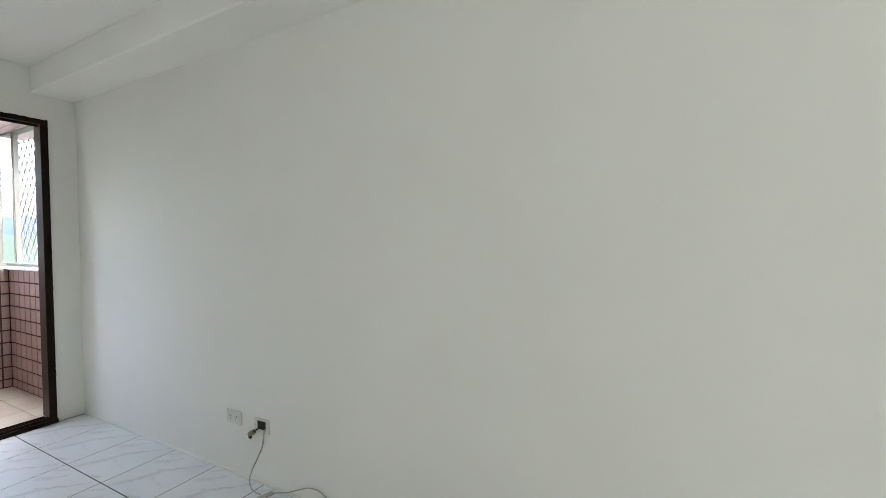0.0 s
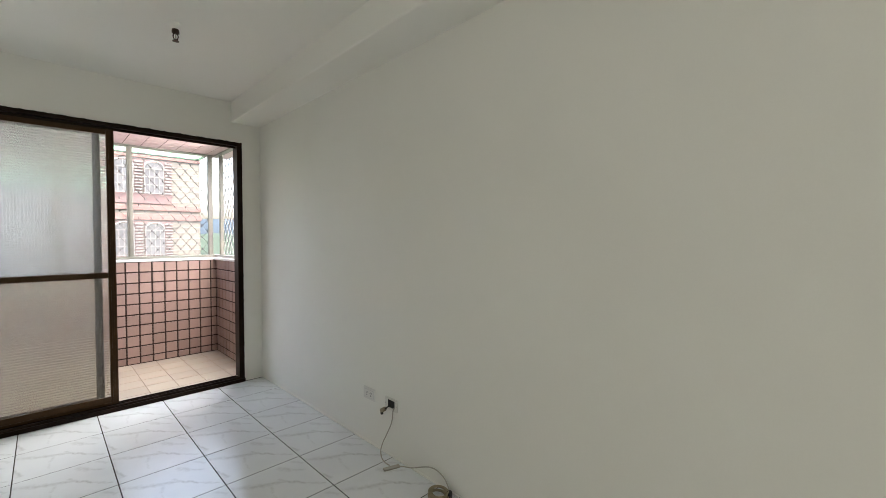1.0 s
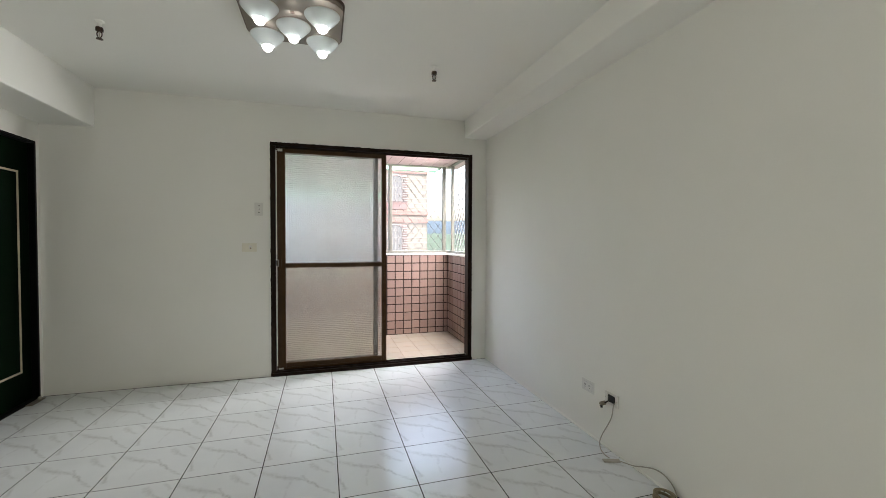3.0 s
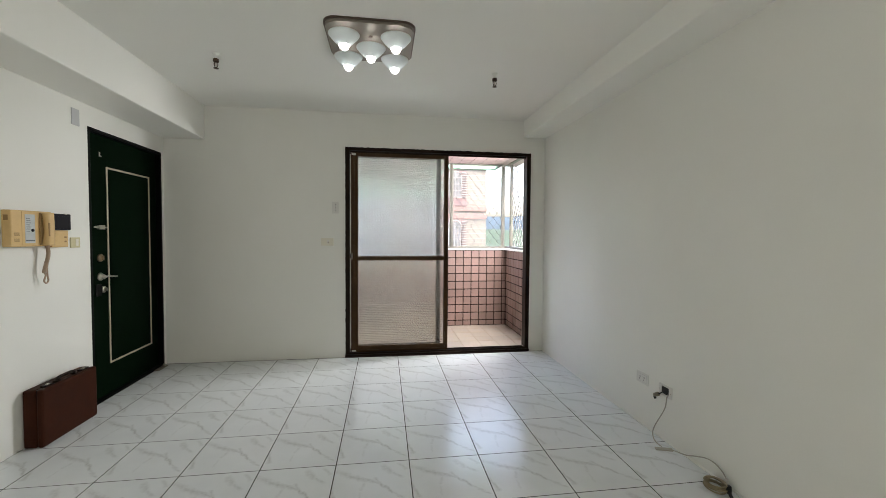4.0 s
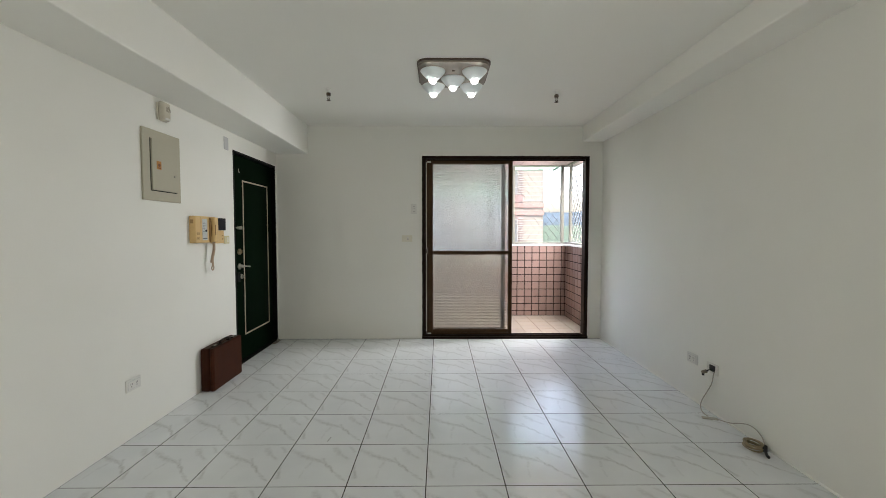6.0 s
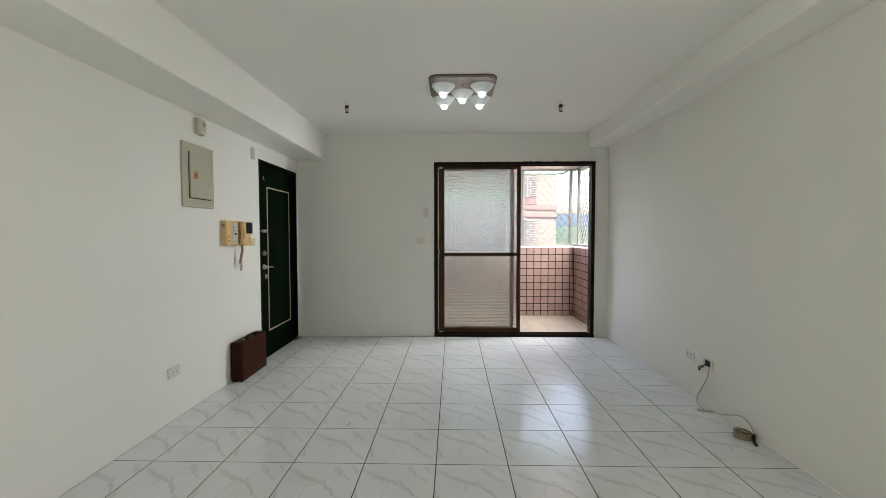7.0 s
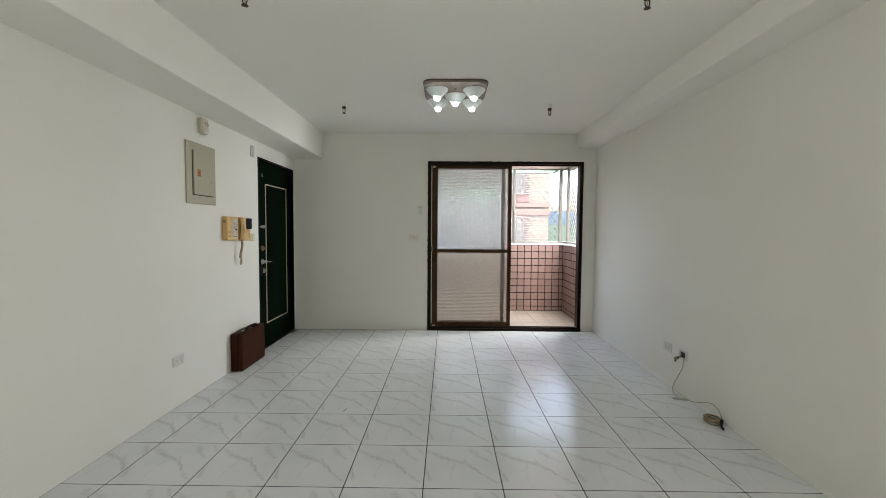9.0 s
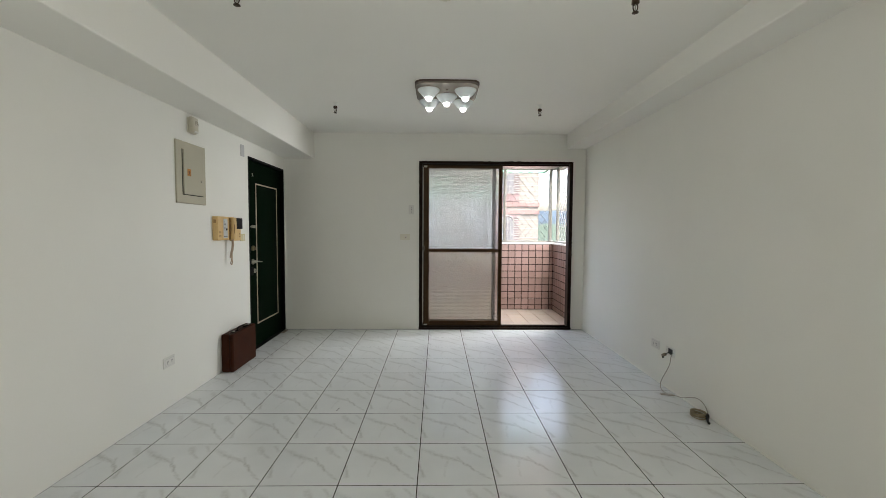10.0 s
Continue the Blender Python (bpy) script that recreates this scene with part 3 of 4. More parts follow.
def sliding_leaf(x0, x1, y, upright, label, wide=0.046, first=0.046):
    leaf = thing("sliding_door_leaf", ((x0 + x1) / 2, y, 0.044), label, "sliding door", "balcony door leaves")
    top, bot, mid = DZ - 0.045, 0.046, 1.020
    t = 0.014
    for a, b in ((x0, x0 + first), (x1 - wide, x1)):
        bm = box((a, y - t, bot), (b, y + t, top), 0.003)
        add(bm, (a + wide * 0.3, y - t - 0.003, bot + 0.02), (a + wide * 0.62, y - t + 0.001, top - 0.02), 0.001)
        part("stile", bm, BRONZE_LEAF, leaf)
    xa, xb = x0 + first, x1 - wide
    part("top_rail", box((xa, y - t + 0.001, top - 0.04), (xb, y + t - 0.001, top), 0.002), BRONZE_LEAF, leaf)
    part("bottom_rail", add(box((xa, y - t + 0.001, bot), (xb, y + t - 0.001, bot + 0.062), 0.002), (xa, y - t - 0.002, bot + 0.012), (xb, y - t + 0.002, bot + 0.02), 0.001), BRONZE_LEAF, leaf)
    part("middle_rail", add(box((xa, y - t + 0.001, mid - 0.02), (xb, y + t - 0.001, mid + 0.022), 0.002), (xa, y - t - 0.002, mid + 0.012), (xb, y - t + 0.002, mid + 0.018), 0.001), BRONZE_LEAF, leaf)
    for z0, z1, glass in ((mid + 0.018, top - 0.036, RIBBED), (bot + 0.058, mid - 0.016, RIBBED_LOW)):
        pane = part("pane", ribbed_pane(xa - 0.004, xb + 0.004, z0, z1, y, upright, 0.016 if upright else 0.018, 0.0030 if upright else 0.0034), glass, leaf, "ribbed obscure glass")
        pane.visible_shadow = False
    return leaf


leaf = sliding_leaf(DX0 + 0.052, 0.930, FY0 + 0.048, False, "brown aluminium sliding door leaf with ribbed glass, slid shut", first=0.064)
part("latch", add(box((DX0 + 0.048, FY0 + 0.022, 1.01), (DX0 + 0.060, FY0 + 0.034, 1.075), 0.002), (DX0 + 0.051, FY0 + 0.016, 1.03), (DX0 + 0.057, FY0 + 0.024, 1.055), 0.002), STOP_METAL, leaf, "small worn metal latch")
part("corner_cap", box((DX0 + 0.052, FY0 + 0.028, DZ - 0.075), (DX0 + 0.094, FY0 + 0.033, DZ - 0.052), 0.001), STRIP, leaf, "pale corner cap")
part("corner_cap", box((DX0 + 0.052, FY0 + 0.028, 0.052), (DX0 + 0.094, FY0 + 0.033, 0.066), 0.001), STRIP, leaf, "pale corner cap")
sliding_leaf(DX0 + 0.036, 0.852, FY0 + 0.088, True, "brown aluminium sliding door leaf stacked behind the other")

# ---------------- entrance door ----------------
d2 = thing("door_2", (XL - 0.05, (EY0 + EY1) / 2, 0), "closed dark green entrance door with pale brass inlay strips", "door", kind="structure")
SX = XL - 0.038
part("door_frame", box((XL - 0.14, EY0, 0), (XL + 0.003, EY0 + 0.022, EZ), 0.003), BLACK, d2, "black painted door frame")
part("door_frame", box((XL - 0.14, EY1 - 0.022, 0), (XL + 0.003, EY1, EZ), 0.003), BLACK, d2, "black painted door frame")
part("door_frame", box((XL - 0.14, EY0 + 0.022, EZ - 0.022), (XL + 0.003, EY1 - 0.022, EZ), 0.003), BLACK, d2, "black painted door frame")
part("threshold", box((XL - 0.14, EY0 + 0.022, -0.003), (XL + 0.0, EY1 - 0.022, 0.012), 0.003), BLACK, d2, "black door threshold")
slab = part("door_slab", box((SX - 0.045, EY0 + 0.024, 0.014), (SX, EY1 - 0.024, EZ - 0.024), 0.003), GREEN_DOOR, d2, "dark green painted door slab")
PY0, PY1, PZ0, PZ1 = -0.365, 0.21, 0.245, 1.775
for lo, hi in (((PY0, PZ0), (PY0 + 0.014, PZ1)), ((PY1 - 0.014, PZ0), (PY1, PZ1)), ((PY0 + 0.014, PZ1 - 0.014), (PY1 - 0.014, PZ1)), ((PY0 + 0.014, PZ0), (PY1 - 0.014, PZ0 + 0.014))):
    part("inlay_strip", box((SX - 0.002, lo[0], lo[1]), (SX + 0.006, hi[0], hi[1]), 0.002), BRASS, slab, "pale brass inlay strip")
part("door_panel", box((SX - 0.002, PY0 + 0.03, PZ0 + 0.03), (SX + 0.004, PY1 - 0.03, PZ1 - 0.03), 0.003), GREEN_DOOR, slab)
HY = -0.455
bm = lathe(bmesh.new(), ((0.030, 0), (0.030, 0.008), (0.022, 0.014), (0.018, 0.014), (0.018, 0.030), (0.012, 0.040)), (SX, HY, 0.935), "x", 20)
tube(bm, spline([(SX + 0.034, HY, 0.935), (SX + 0.045, HY + 0.03, 0.936), (SX + 0.047, HY + 0.08, 0.930), (SX + 0.046, HY + 0.125, 0.926)], 5), 0.0062, 8)
part("door_handle", bm, NICKEL, slab, "worn nickel lever handle on a round rose", True)
bm = lathe(bmesh.new(), ((0.029, 0), (0.029, 0.012), (0.022, 0.018), (0.013, 0.018)), (SX, HY, 1.078), "x", 20)
add(bm, (SX + 0.016, HY - 0.004, 1.062), (SX + 0.032, HY + 0.004, 1.094), 0.002)
part("deadbolt", bm, OLD_BRASS, slab, "aged brass deadbolt thumbturn")
bm = lathe(bmesh.new(), ((0.024, 0), (0.024, 0.012), (0.014, 0.016)), (SX, HY + 0.03, 0.835), "x", 16)
add(bm, (SX + 0.012, HY + 0.02, 0.822), (SX + 0.034, HY + 0.028, 0.85), 0.002)
add(bm, (SX + 0.012, HY + 0.03, 0.83), (SX + 0.03, HY + 0.05, 0.838), 0.002)
part("lower_lock", bm, NICKEL, slab, "small nickel lock with key turn")
part("lock_backplate", box((SX - 0.001, HY - 0.055, 0.79), (SX + 0.008, HY + 0.01, 0.88), 0.004), BLACK, slab, "black lock backplate")
bm = box((SX, HY - 0.02, 1.293), (SX + 0.018, HY + 0.045, 1.325), 0.003)
add(bm, (SX + 0.004, HY - 0.06, 1.303), (SX + 0.012, HY - 0.02, 1.316), 0.002)
add(bm, (SX + 0.004, HY + 0.045, 1.305), (SX + 0.010, HY + 0.085, 1.312), 0.001)
part("slide_bolt", bm, NICKEL, slab, "nickel sliding bolt")
bm = box((SX, HY + 0.018, 1.842), (SX + 0.005, HY + 0.026, 1.876), 0.001)
add(bm, (SX, HY + 0.026, 1.842), (SX + 0.005, HY + 0.042, 1.850), 0.001)
part("corner_bracket", bm, NICKEL, slab, "small pale metal bracket")

stop = thing("door_stop", (XL + 0.03, 0.30, 0), "small worn metal floor stop beside the door foot", "door stop")
bm = box((XL - 0.002, 0.17, 0.0), (XL + 0.045, 0.33, 0.007), 0.002)
part("plate", bm, STOP_METAL, stop)
part("peg", lathe(bmesh.new(), ((0.012, 0.007), (0.012, 0.02), (0.008, 0.026)), (XL + 0.02, 0.30, 0), "z", 14), NICKEL, stop)

# ---------------- things on the entrance wall ----------------


def distribution_panel():
    p = thing("distribution_panel", (XL, -1.577, 1.475), "beige enamelled electrical panel with a small orange sticker", "electrical panel")
    y0, y1, z0, z1 = -1.765, -1.392, 1.478, 1.945
    bm = box((XL, y0, z0), (XL + 0.014, y1, z1), 0.004)
    part("surround", bm, PANEL, p)
    a0, a1, b0, b1 = -1.695, -1.438, 1.548, 1.882
    # dark sheet paints the shade in the gap, wider at left and foot
    part("gap", box((XL + 0.013, a0 - 0.006, b0 - 0.006), (XL + 0.0155, a1 + 0.002, b1 + 0.002)), SHADE_GAP, p, "shade in the gap round the panel door, laid in as a dark sheet")
    door = part("panel_door", box((XL + 0.0145, a0, b0), (XL + 0.026, a1, b1), 0.003), PANEL, p)
    part("sticker", box((XL + 0.0255, -1.655, 1.688), (XL + 0.0275, -1.612, 1.742)), ORANGE, door, "orange warning sticker")
    bm = bmesh.new()
    lathe(bm, ((0.011, 0), (0.011, 0.001)), (XL + 0.0273, -1.632, 1.716), "x", 12)
    add(bm, (XL + 0.0273, -1.646, 1.694), (XL + 0.0283, -1.618, 1.700))
    part("sticker_mark", bm, ORANGE_MARK, door)
    part("latch", lathe(bmesh.new(), ((0.007, 0), (0.007, 0.004), (0.004, 0.006)), (XL + 0.026, -1.475, 1.66), "x", 12), NICKEL, door)


def alarm_unit():
    a = thing("alarm_sounder", (XL, -1.56, 2.01), "ivory plastic alarm sounder with a round grille", "alarm")
    y0, y1, z0, z1 = -1.612, -1.515, 2.018, 2.150
    part("back_plate", box((XL, y0 + 0.006, z0 + 0.010), (XL + 0.010, y1 - 0.006, z1 - 0.008), 0.003), IVORY, a)
    bm = bmesh.new()
    cover = bmesh.ops.create_cube(bm, size=1)["verts"]
    for v in cover:
        low, front = v.co.z < 0, v.co.x > 0
        half = (y1 - y0) / 2 - (0.009 if low else 0.003) - (0.005 if front else 0)
        v.co = Vector((XL + (0.050 if low else 0.044) if front else XL + 0.009, (y0 + y1) / 2 + half * (1 if v.co.y > 0 else -1), (z0 + (0.014 if front else 0)) if low else z1))
    bmesh.ops.bevel(bm, geom=bm.edges[:], offset=0.016, segments=4, affect="EDGES", profile=0.6)
    part("cover", bm, ALARM, a, "", True)
    bm = bmesh.new()
    for r in (0.006, 0.013, 0.020):
        lathe(bm, ((r, 0), (r + 0.003, 0), (r + 0.003, 0.0018), (r, 0.0018)), (XL + 0.0455, -1.555, 2.100), "x", 20, closed=True)
    part("grille", bm, SPEAKER_GREY, a, "round slotted grille")
    part("indicator", box((XL + 0.038, -1.588, z0 + 0.012), (XL + 0.0515, -1.540, z0 + 0.026), 0.003), WHITE_PLASTIC, a, "glossy white indicator window")


def intercom():
    p = thing("intercom_phone", (XL, -1.10, 1.18), "yellowed plastic door intercom with receiver and black screen", "intercom")
    fx = XL + 0.05
    base = part("base_unit", add(box((XL, -1.287, 1.185), (fx, -1.012, 1.393), 0.006, 3), (fx - 0.004, -1.222, 1.19), (fx + 0.002, -1.126, 1.388), 0.002), YELLOWED, p)
    part("side_label", box((XL + 0.012, -1.2885, 1.335), (XL + 0.034, -1.2865, 1.365)), SPEAKER, base, "small brown side label")
    part("dial_label", box((fx + 0.0015, -1.203, 1.205), (fx + 0.0035, -1.137, 1.372)), LABEL_GREY, base, "grey directory label")
    for k in range(7):
        part("print_line", box((fx + 0.003, -1.195, 1.345 - 0.012 * k), (fx + 0.0042, -1.195 + (0.03 if k % 3 else 0.022), 1.348 - 0.012 * k)), LABEL_DARK, base)
    part("print_line", box((fx + 0.003, -1.20, 1.216), (fx + 0.0042, -1.142, 1.222)), LABEL_DARK, base)
    part("call_button", lathe(bmesh.new(), ((0.009, 0), (0.009, 0.004), (0.006, 0.006)), (fx + 0.003, -1.155, 1.280), "x", 14), SCREEN, base)
    for z in (1.248, 1.213):
        bm = bmesh.new()
        for k in range(4):
            add(bm, (fx - 0.0005, -1.272, z + 0.005 * k), (fx + 0.0012, -1.238, z + 0.005 * k + 0.003))
        part("speaker_slots", bm, SPEAKER, base)
    # receiver: two rounded ends joined by a bowed grip
    bm = bmesh.new()
    line = spline([(fx + 0.022, -1.068, 1.190), (fx + 0.027, -1.068, 1.235), (fx + 0.030, -1.068, 1.288), (fx + 0.027, -1.068, 1.340), (fx + 0.022, -1.068, 1.386)], 6)
    rings = []
    for i, q in enumerate(line):
        u = i / (len(line) - 1)
        w = 0.030 - 0.004 * math.sin(math.pi * u)
        d = 0.020 - 0.004 * math.sin(math.pi * u)
        rings.append([bm.verts.new(q + Vector((d * cx, w * cy, 0))) for cx, cy in ((-1, -0.9), (-1, 0.9), (-0.4, 1), (0.7, 0.9), (1, 0.5), (1, -0.5), (0.7, -0.9), (-0.4, -1))])
    for a, b in zip(rings, rings[1:]):
        for k in range(8):
            bm.faces.new((a[k], a[(k + 1) % 8], b[(k + 1) % 8], b[k]))
    bm.faces.new(rings[0][::-1])
    bm.faces.new(rings[-1])
    bmesh.ops.recalc_face_normals(bm, faces=bm.faces[:])
    hs = part("receiver", bm, YELLOWED, p, "", True)
    part("grip_slot", box((fx + 0.040, -1.092, 1.245), (fx + 0.0445, -1.084, 1.325), 0.001), SPEAKER, hs)
    part("cradle", add(box((fx - 0.002, -1.105, 1.19), (fx + 0.008, -1.028, 1.385), 0.003), (fx, -1.096, 1.345), (fx + 0.014, -1.044, 1.380), 0.003), SPEAKER, p)
    # monitor at the far end
    mon = part("monitor_unit", box((XL, -1.004, 1.174), (fx - 0.006, -0.872, 1.282), 0.005, 3), YELLOWED, p)
    scr = part("screen_unit", box((XL, -1.004, 1.283), (fx + 0.012, -0.872, 1.386), 0.006, 3), SCREEN, p, "black plastic screen housing")
    part("screen", box((fx + 0.0115, -0.990, 1.295), (fx + 0.0135, -0.888, 1.372), 0.001), SCREEN, scr)
    # highlight on the housing's edge, built as a small nickel chip
    part("lens_glint", box((fx + 0.002, -0.925, 1.381), (fx + 0.0125, -0.905, 1.388), 0.002), NICKEL, scr)
    for z in (1.232, 1.205):
        part("button", box((fx - 0.007, -0.905, z), (fx - 0.003, -0.890, z + 0.010), 0.001), SPEAKER, mon)
    # coiled cord, doubled back on itself
    bm = bmesh.new()
    run = []
    for k in range(150):
        u = k / 149
        y = -1.055 + 0.010 * math.sin(5 * u)
        z = 1.186 - 0.165 * u
        r = 0.0095
        run.append((XL + 0.055 - 0.012 * u + r * math.cos(k * 1.05), y + r * math.sin(k * 1.05), z))
    tube(bm, run, 0.0031, 5)
    loop = spline([run[-1], (XL + 0.045, -1.062, 1.000), (XL + 0.042, -1.068, 0.972), (XL + 0.040, -1.050, 0.957), (XL + 0.040, -1.034, 0.972), (XL + 0.042, -1.042, 1.00), (XL + 0.045, -1.048, 1.05), (XL + 0.045, -1.040, 1.12), (XL + 0.045, -1.035, 1.180)], 6)
    tube(bm, loop, 0.0045, 6)
    part("coiled_cord", bm, CORD_BROWN, p, "twisted yellowed receiver cord", True)


def wall_plate(name, at, normal, size, label, category, material, group="", thick=0.008):
    """A cover plate on a wall: at is its middle, size its width and height."""
    t = thing(name, at, label, category, group)
    lo, hi = list(at), list(at)
    axis = 0 if normal[0] else 1
    lo[1 - axis] -= size[0] / 2
    hi[1 - axis] += size[0] / 2
    lo[2] -= size[1] / 2
    hi[2] += size[1] / 2
    s = normal[axis]
    lo[axis], hi[axis] = sorted((at[axis], at[axis] + s * thick))
    part("cover_plate", box(lo, hi, 0.0025, 3), material, t)
    return t


def on_plate(t, name, normal, du, dz, w, h, out, material, base=0.008):
    """A small raised piece on a cover plate."""
    at = t.location
    axis = 0 if normal[0] else 1
    lo, hi = list(at), list(at)
    lo[1 - axis] += du - w / 2
    hi[1 - axis] += du + w / 2
    lo[2] += dz - h / 2
    hi[2] += dz + h / 2
    s = normal[axis]
    lo[axis], hi[axis] = sorted((at[axis] + s * (base - 0.002), at[axis] + s * (base + out)))
    return part(name, box(lo, hi, min(w, h, out + 0.002) * 0.2), material, t)


distribution_panel()
alarm_unit()
intercom()
wall_plate("blank_plate", (XL, -0.725, 2.055), (1, 0), (0.070, 0.112), "small grey blank cover plate", "cover plate", GREY_PLATE, thick=0.006)
t = wall_plate("switch_plate", (XL, -0.757, 1.200), (1, 0), (0.085, 0.070), "yellowed switch plate beside the intercom", "switch", surface("yellowed_ivory", (0.60, 0.54, 0.33), 0.5, vary=0.06))
on_plate(t, "rocker", (1, 0), 0.012, 0, 0.022, 0.045, 0.003, IVORY)


def socket_plate(at, normal, label, group=""):
    t = wall_plate("wall_socket", at, normal, (0.120, 0.074), label, "wall socket", WHITE_PLASTIC, group)
    # shadow line round the insert, drawn as a thin grey plate
    on_plate(t, "insert_shade_line", normal, 0, 0, 0.096, 0.050, 0.0008, GREY_PLATE)
    on_plate(t, "insert", normal, 0, 0, 0.092, 0.046, 0.002, WHITE_PLASTIC)
    for du in (-0.022, 0.022):
        for dv in (-0.006, 0.006):
            on_plate(t, "slot", normal, du + dv, 0.006, 0.003, 0.011, 0.0008, SLOT, base=0.010)
        on_plate(t, "earth_hole", normal, du, -0.009, 0.006, 0.006, 0.0008, SLOT, base=0.010)
    return t


socket_plate((XL, -1.893, 0.332), (1, 0), "white double wall socket low on the wall")
socket_plate((XR, -1.372, 0.318), (-1, 0), "white double wall socket beside an open box")
t = wall_plate("switch_plate", (-0.2325, YF, 1.537), (0, -1), (0.068, 0.118), "upright white switch plate with three small rockers", "switch", WHITE_PLASTIC)
for dz in (-0.030, 0, 0.030):
    on_plate(t, "rocker", (0, -1), 0, dz, 0.026, 0.022, 0.003, WHITE_PLASTIC)
    on_plate(t, "mark", (0, -1), 0.004, dz, 0.010, 0.006, 0.0008, SLOT, base=0.011)
t = wall_plate("switch_plate", (-0.312, YF, 1.190), (0, -1), (0.122, 0.076), "ivory switch plate with one small rocker", "switch", IVORY)
on_plate(t, "rocker", (0, -1), 0.008, 0, 0.022, 0.034, 0.003, WHITE_PLASTIC)
on_plate(t, "mark", (0, -1), 0.010, -0.006, 0.012, 0.010, 0.0008, ORANGE_MARK, base=0.011)

# ---------------- briefcase ----------------


def briefcase():
    b = thing("briefcase", (-1.775, -0.97, 0), "dark brown leather briefcase standing against the wall", "briefcase")
    x0, x1, y0, y1, h = -1.823, -1.716, -1.203, -0.745, 0.345
    xm = (x0 + x1) / 2 + 0.018
    part("body_shell", box((x0, y0, 0.0), (xm - 0.0005, y1, h), 0.018, 4), LEATHER, b)
    part("lid_shell", box((xm + 0.0005, y0, 0.0), (x1, y1, h), 0.018, 4), LEATHER, b)
    part("seam", box((xm - 0.004, y0 + 0.010, 0.010), (xm + 0.004, y1 - 0.010, h - 0.003)), LEATHER_DARK, b, "black seam trim")
    ym = (y0 + y1) / 2
    bm = bmesh.new()
    tube(bm, spline([(xm, ym - 0.070, h - 0.002), (xm, ym - 0.066, h + 0.014), (xm, ym - 0.045, h + 0.021), (xm, ym, h + 0.022), (xm, ym + 0.045, h + 0.021), (xm, ym + 0.066, h + 0.014), (xm, ym + 0.070, h - 0.002)], 5), 0.010, 8)
    part("handle", bm, LEATHER_DARK, b, "black leather handle", True)
    for dy in (-0.072, 0.072):
        part("handle_mount", box((xm - 0.014, ym + dy - 0.014, h - 0.002), (xm + 0.014, ym + dy + 0.014, h + 0.006), 0.002), LEATHER_DARK, b)
    for dy in (-0.145, 0.145):
        lock = part("lock", box((xm - 0.016, ym + dy - 0.030, h - 0.001), (xm + 0.016, ym + dy + 0.030, h + 0.007), 0.002), LEATHER_DARK, b, "dark metal combination lock")
        part("lock_slider", box((xm - 0.006, ym + dy - 0.008, h + 0.006), (xm + 0.008, ym + dy + 0.012, h + 0.011), 0.001), NICKEL, lock)
    for y in (y0 + 0.05, y1 - 0.05):
        part("hinge", box((xm - 0.008, y - 0.02, -0.001), (xm + 0.008, y + 0.02, 0.004)), LEATHER_DARK, b)


briefcase()

# ---------------- open box, plug, cable and coil ----------------
jb = thing("junction_box", (XR, -1.598, 0.315), "open ivory wall box with a black hole", "junction box")
JY0, JY1, JZ0, JZ1 = -1.655, -1.542, 0.279, 0.352
OY0, OY1, OZ0, OZ1 = -1.632, -1.562, 0.292, 0.340
bm = bmesh.new()
for lo, hi in (((JY0, JZ0), (JY1, OZ0)), ((JY0, OZ1), (JY1, JZ1)), ((JY0, OZ0), (OY0, OZ1)), ((OY1, OZ0), (JY1, OZ1))):
    add(bm, (XR - 0.009, lo[0], lo[1]), (XR, hi[0], hi[1]), 0.0015)
part("cover_frame", bm, WHITE_PLASTIC, jb)
# flat black sheet paints the dark inside; the wall is not recessed
part("hole", box((XR - 0.003, OY0 - 0.002, OZ0 - 0.002), (XR - 0.0005, OY1 + 0.002, OZ1 + 0.002)), RUBBER, jb, "black sheet for the unlit inside of the open box")
for y in (-1.649, -1.548):
    part("screw", lathe(bmesh.new(), ((0.003, 0), (0.003, -0.002)), (XR - 0.009, y, 0.315), "x", 10), NICKEL, jb)

plug = thing("power_plug", (1.962, -1.55, 0.28), "beige two-pin plug hanging from the open box", "plug")
bm = tube(bmesh.new(), spline([(XR - 0.004, -1.598, 0.312), (1.965, -1.588, 0.304), (1.958, -1.575, 0.292), (1.957, -1.563, 0.284)], 5), 0.0038, 7)
part("lead", bm, RUBBER, plug, "short black lead", True)
bm = tube(bmesh.new(), [(1.957, -1.566, 0.286), (1.956, -1.556, 0.280), (1.955, -1.545, 0.274), (1.954, -1.535, 0.268)], 0.0125, 10)
part("plug_body", bm, PLUG_BEIGE, plug, "", True)
bm = bmesh.new()
add(bm, (1.948, -1.536, 0.250), (1.962, -1.532, 0.264), 0.001)
add(bm, (1.944, -1.548, 0.248), (1.958, -1.544, 0.263), 0.001)
part("pins", bm, RUBBER, plug, "two dark pins")

cable = thing("phone_cable", (1.93, -1.7, 0), "thin grey-white cable running from the box to a coil", "cable")
bm = tube(bmesh.new(), spline([(XR - 0.004, -1.622, 0.300), (1.968, -1.628, 0.285), (1.962, -1.622, 0.220), (1.952, -1.592, 0.150), (1.940, -1.566, 0.090), (1.928, -1.562, 0.045), (1.916, -1.590, 0.016), (1.910, -1.635, 0.008), (1.908, -1.672, 0.010)], 8), 0.0034, 8)
part("lead", bm, CABLE, cable, "", True)
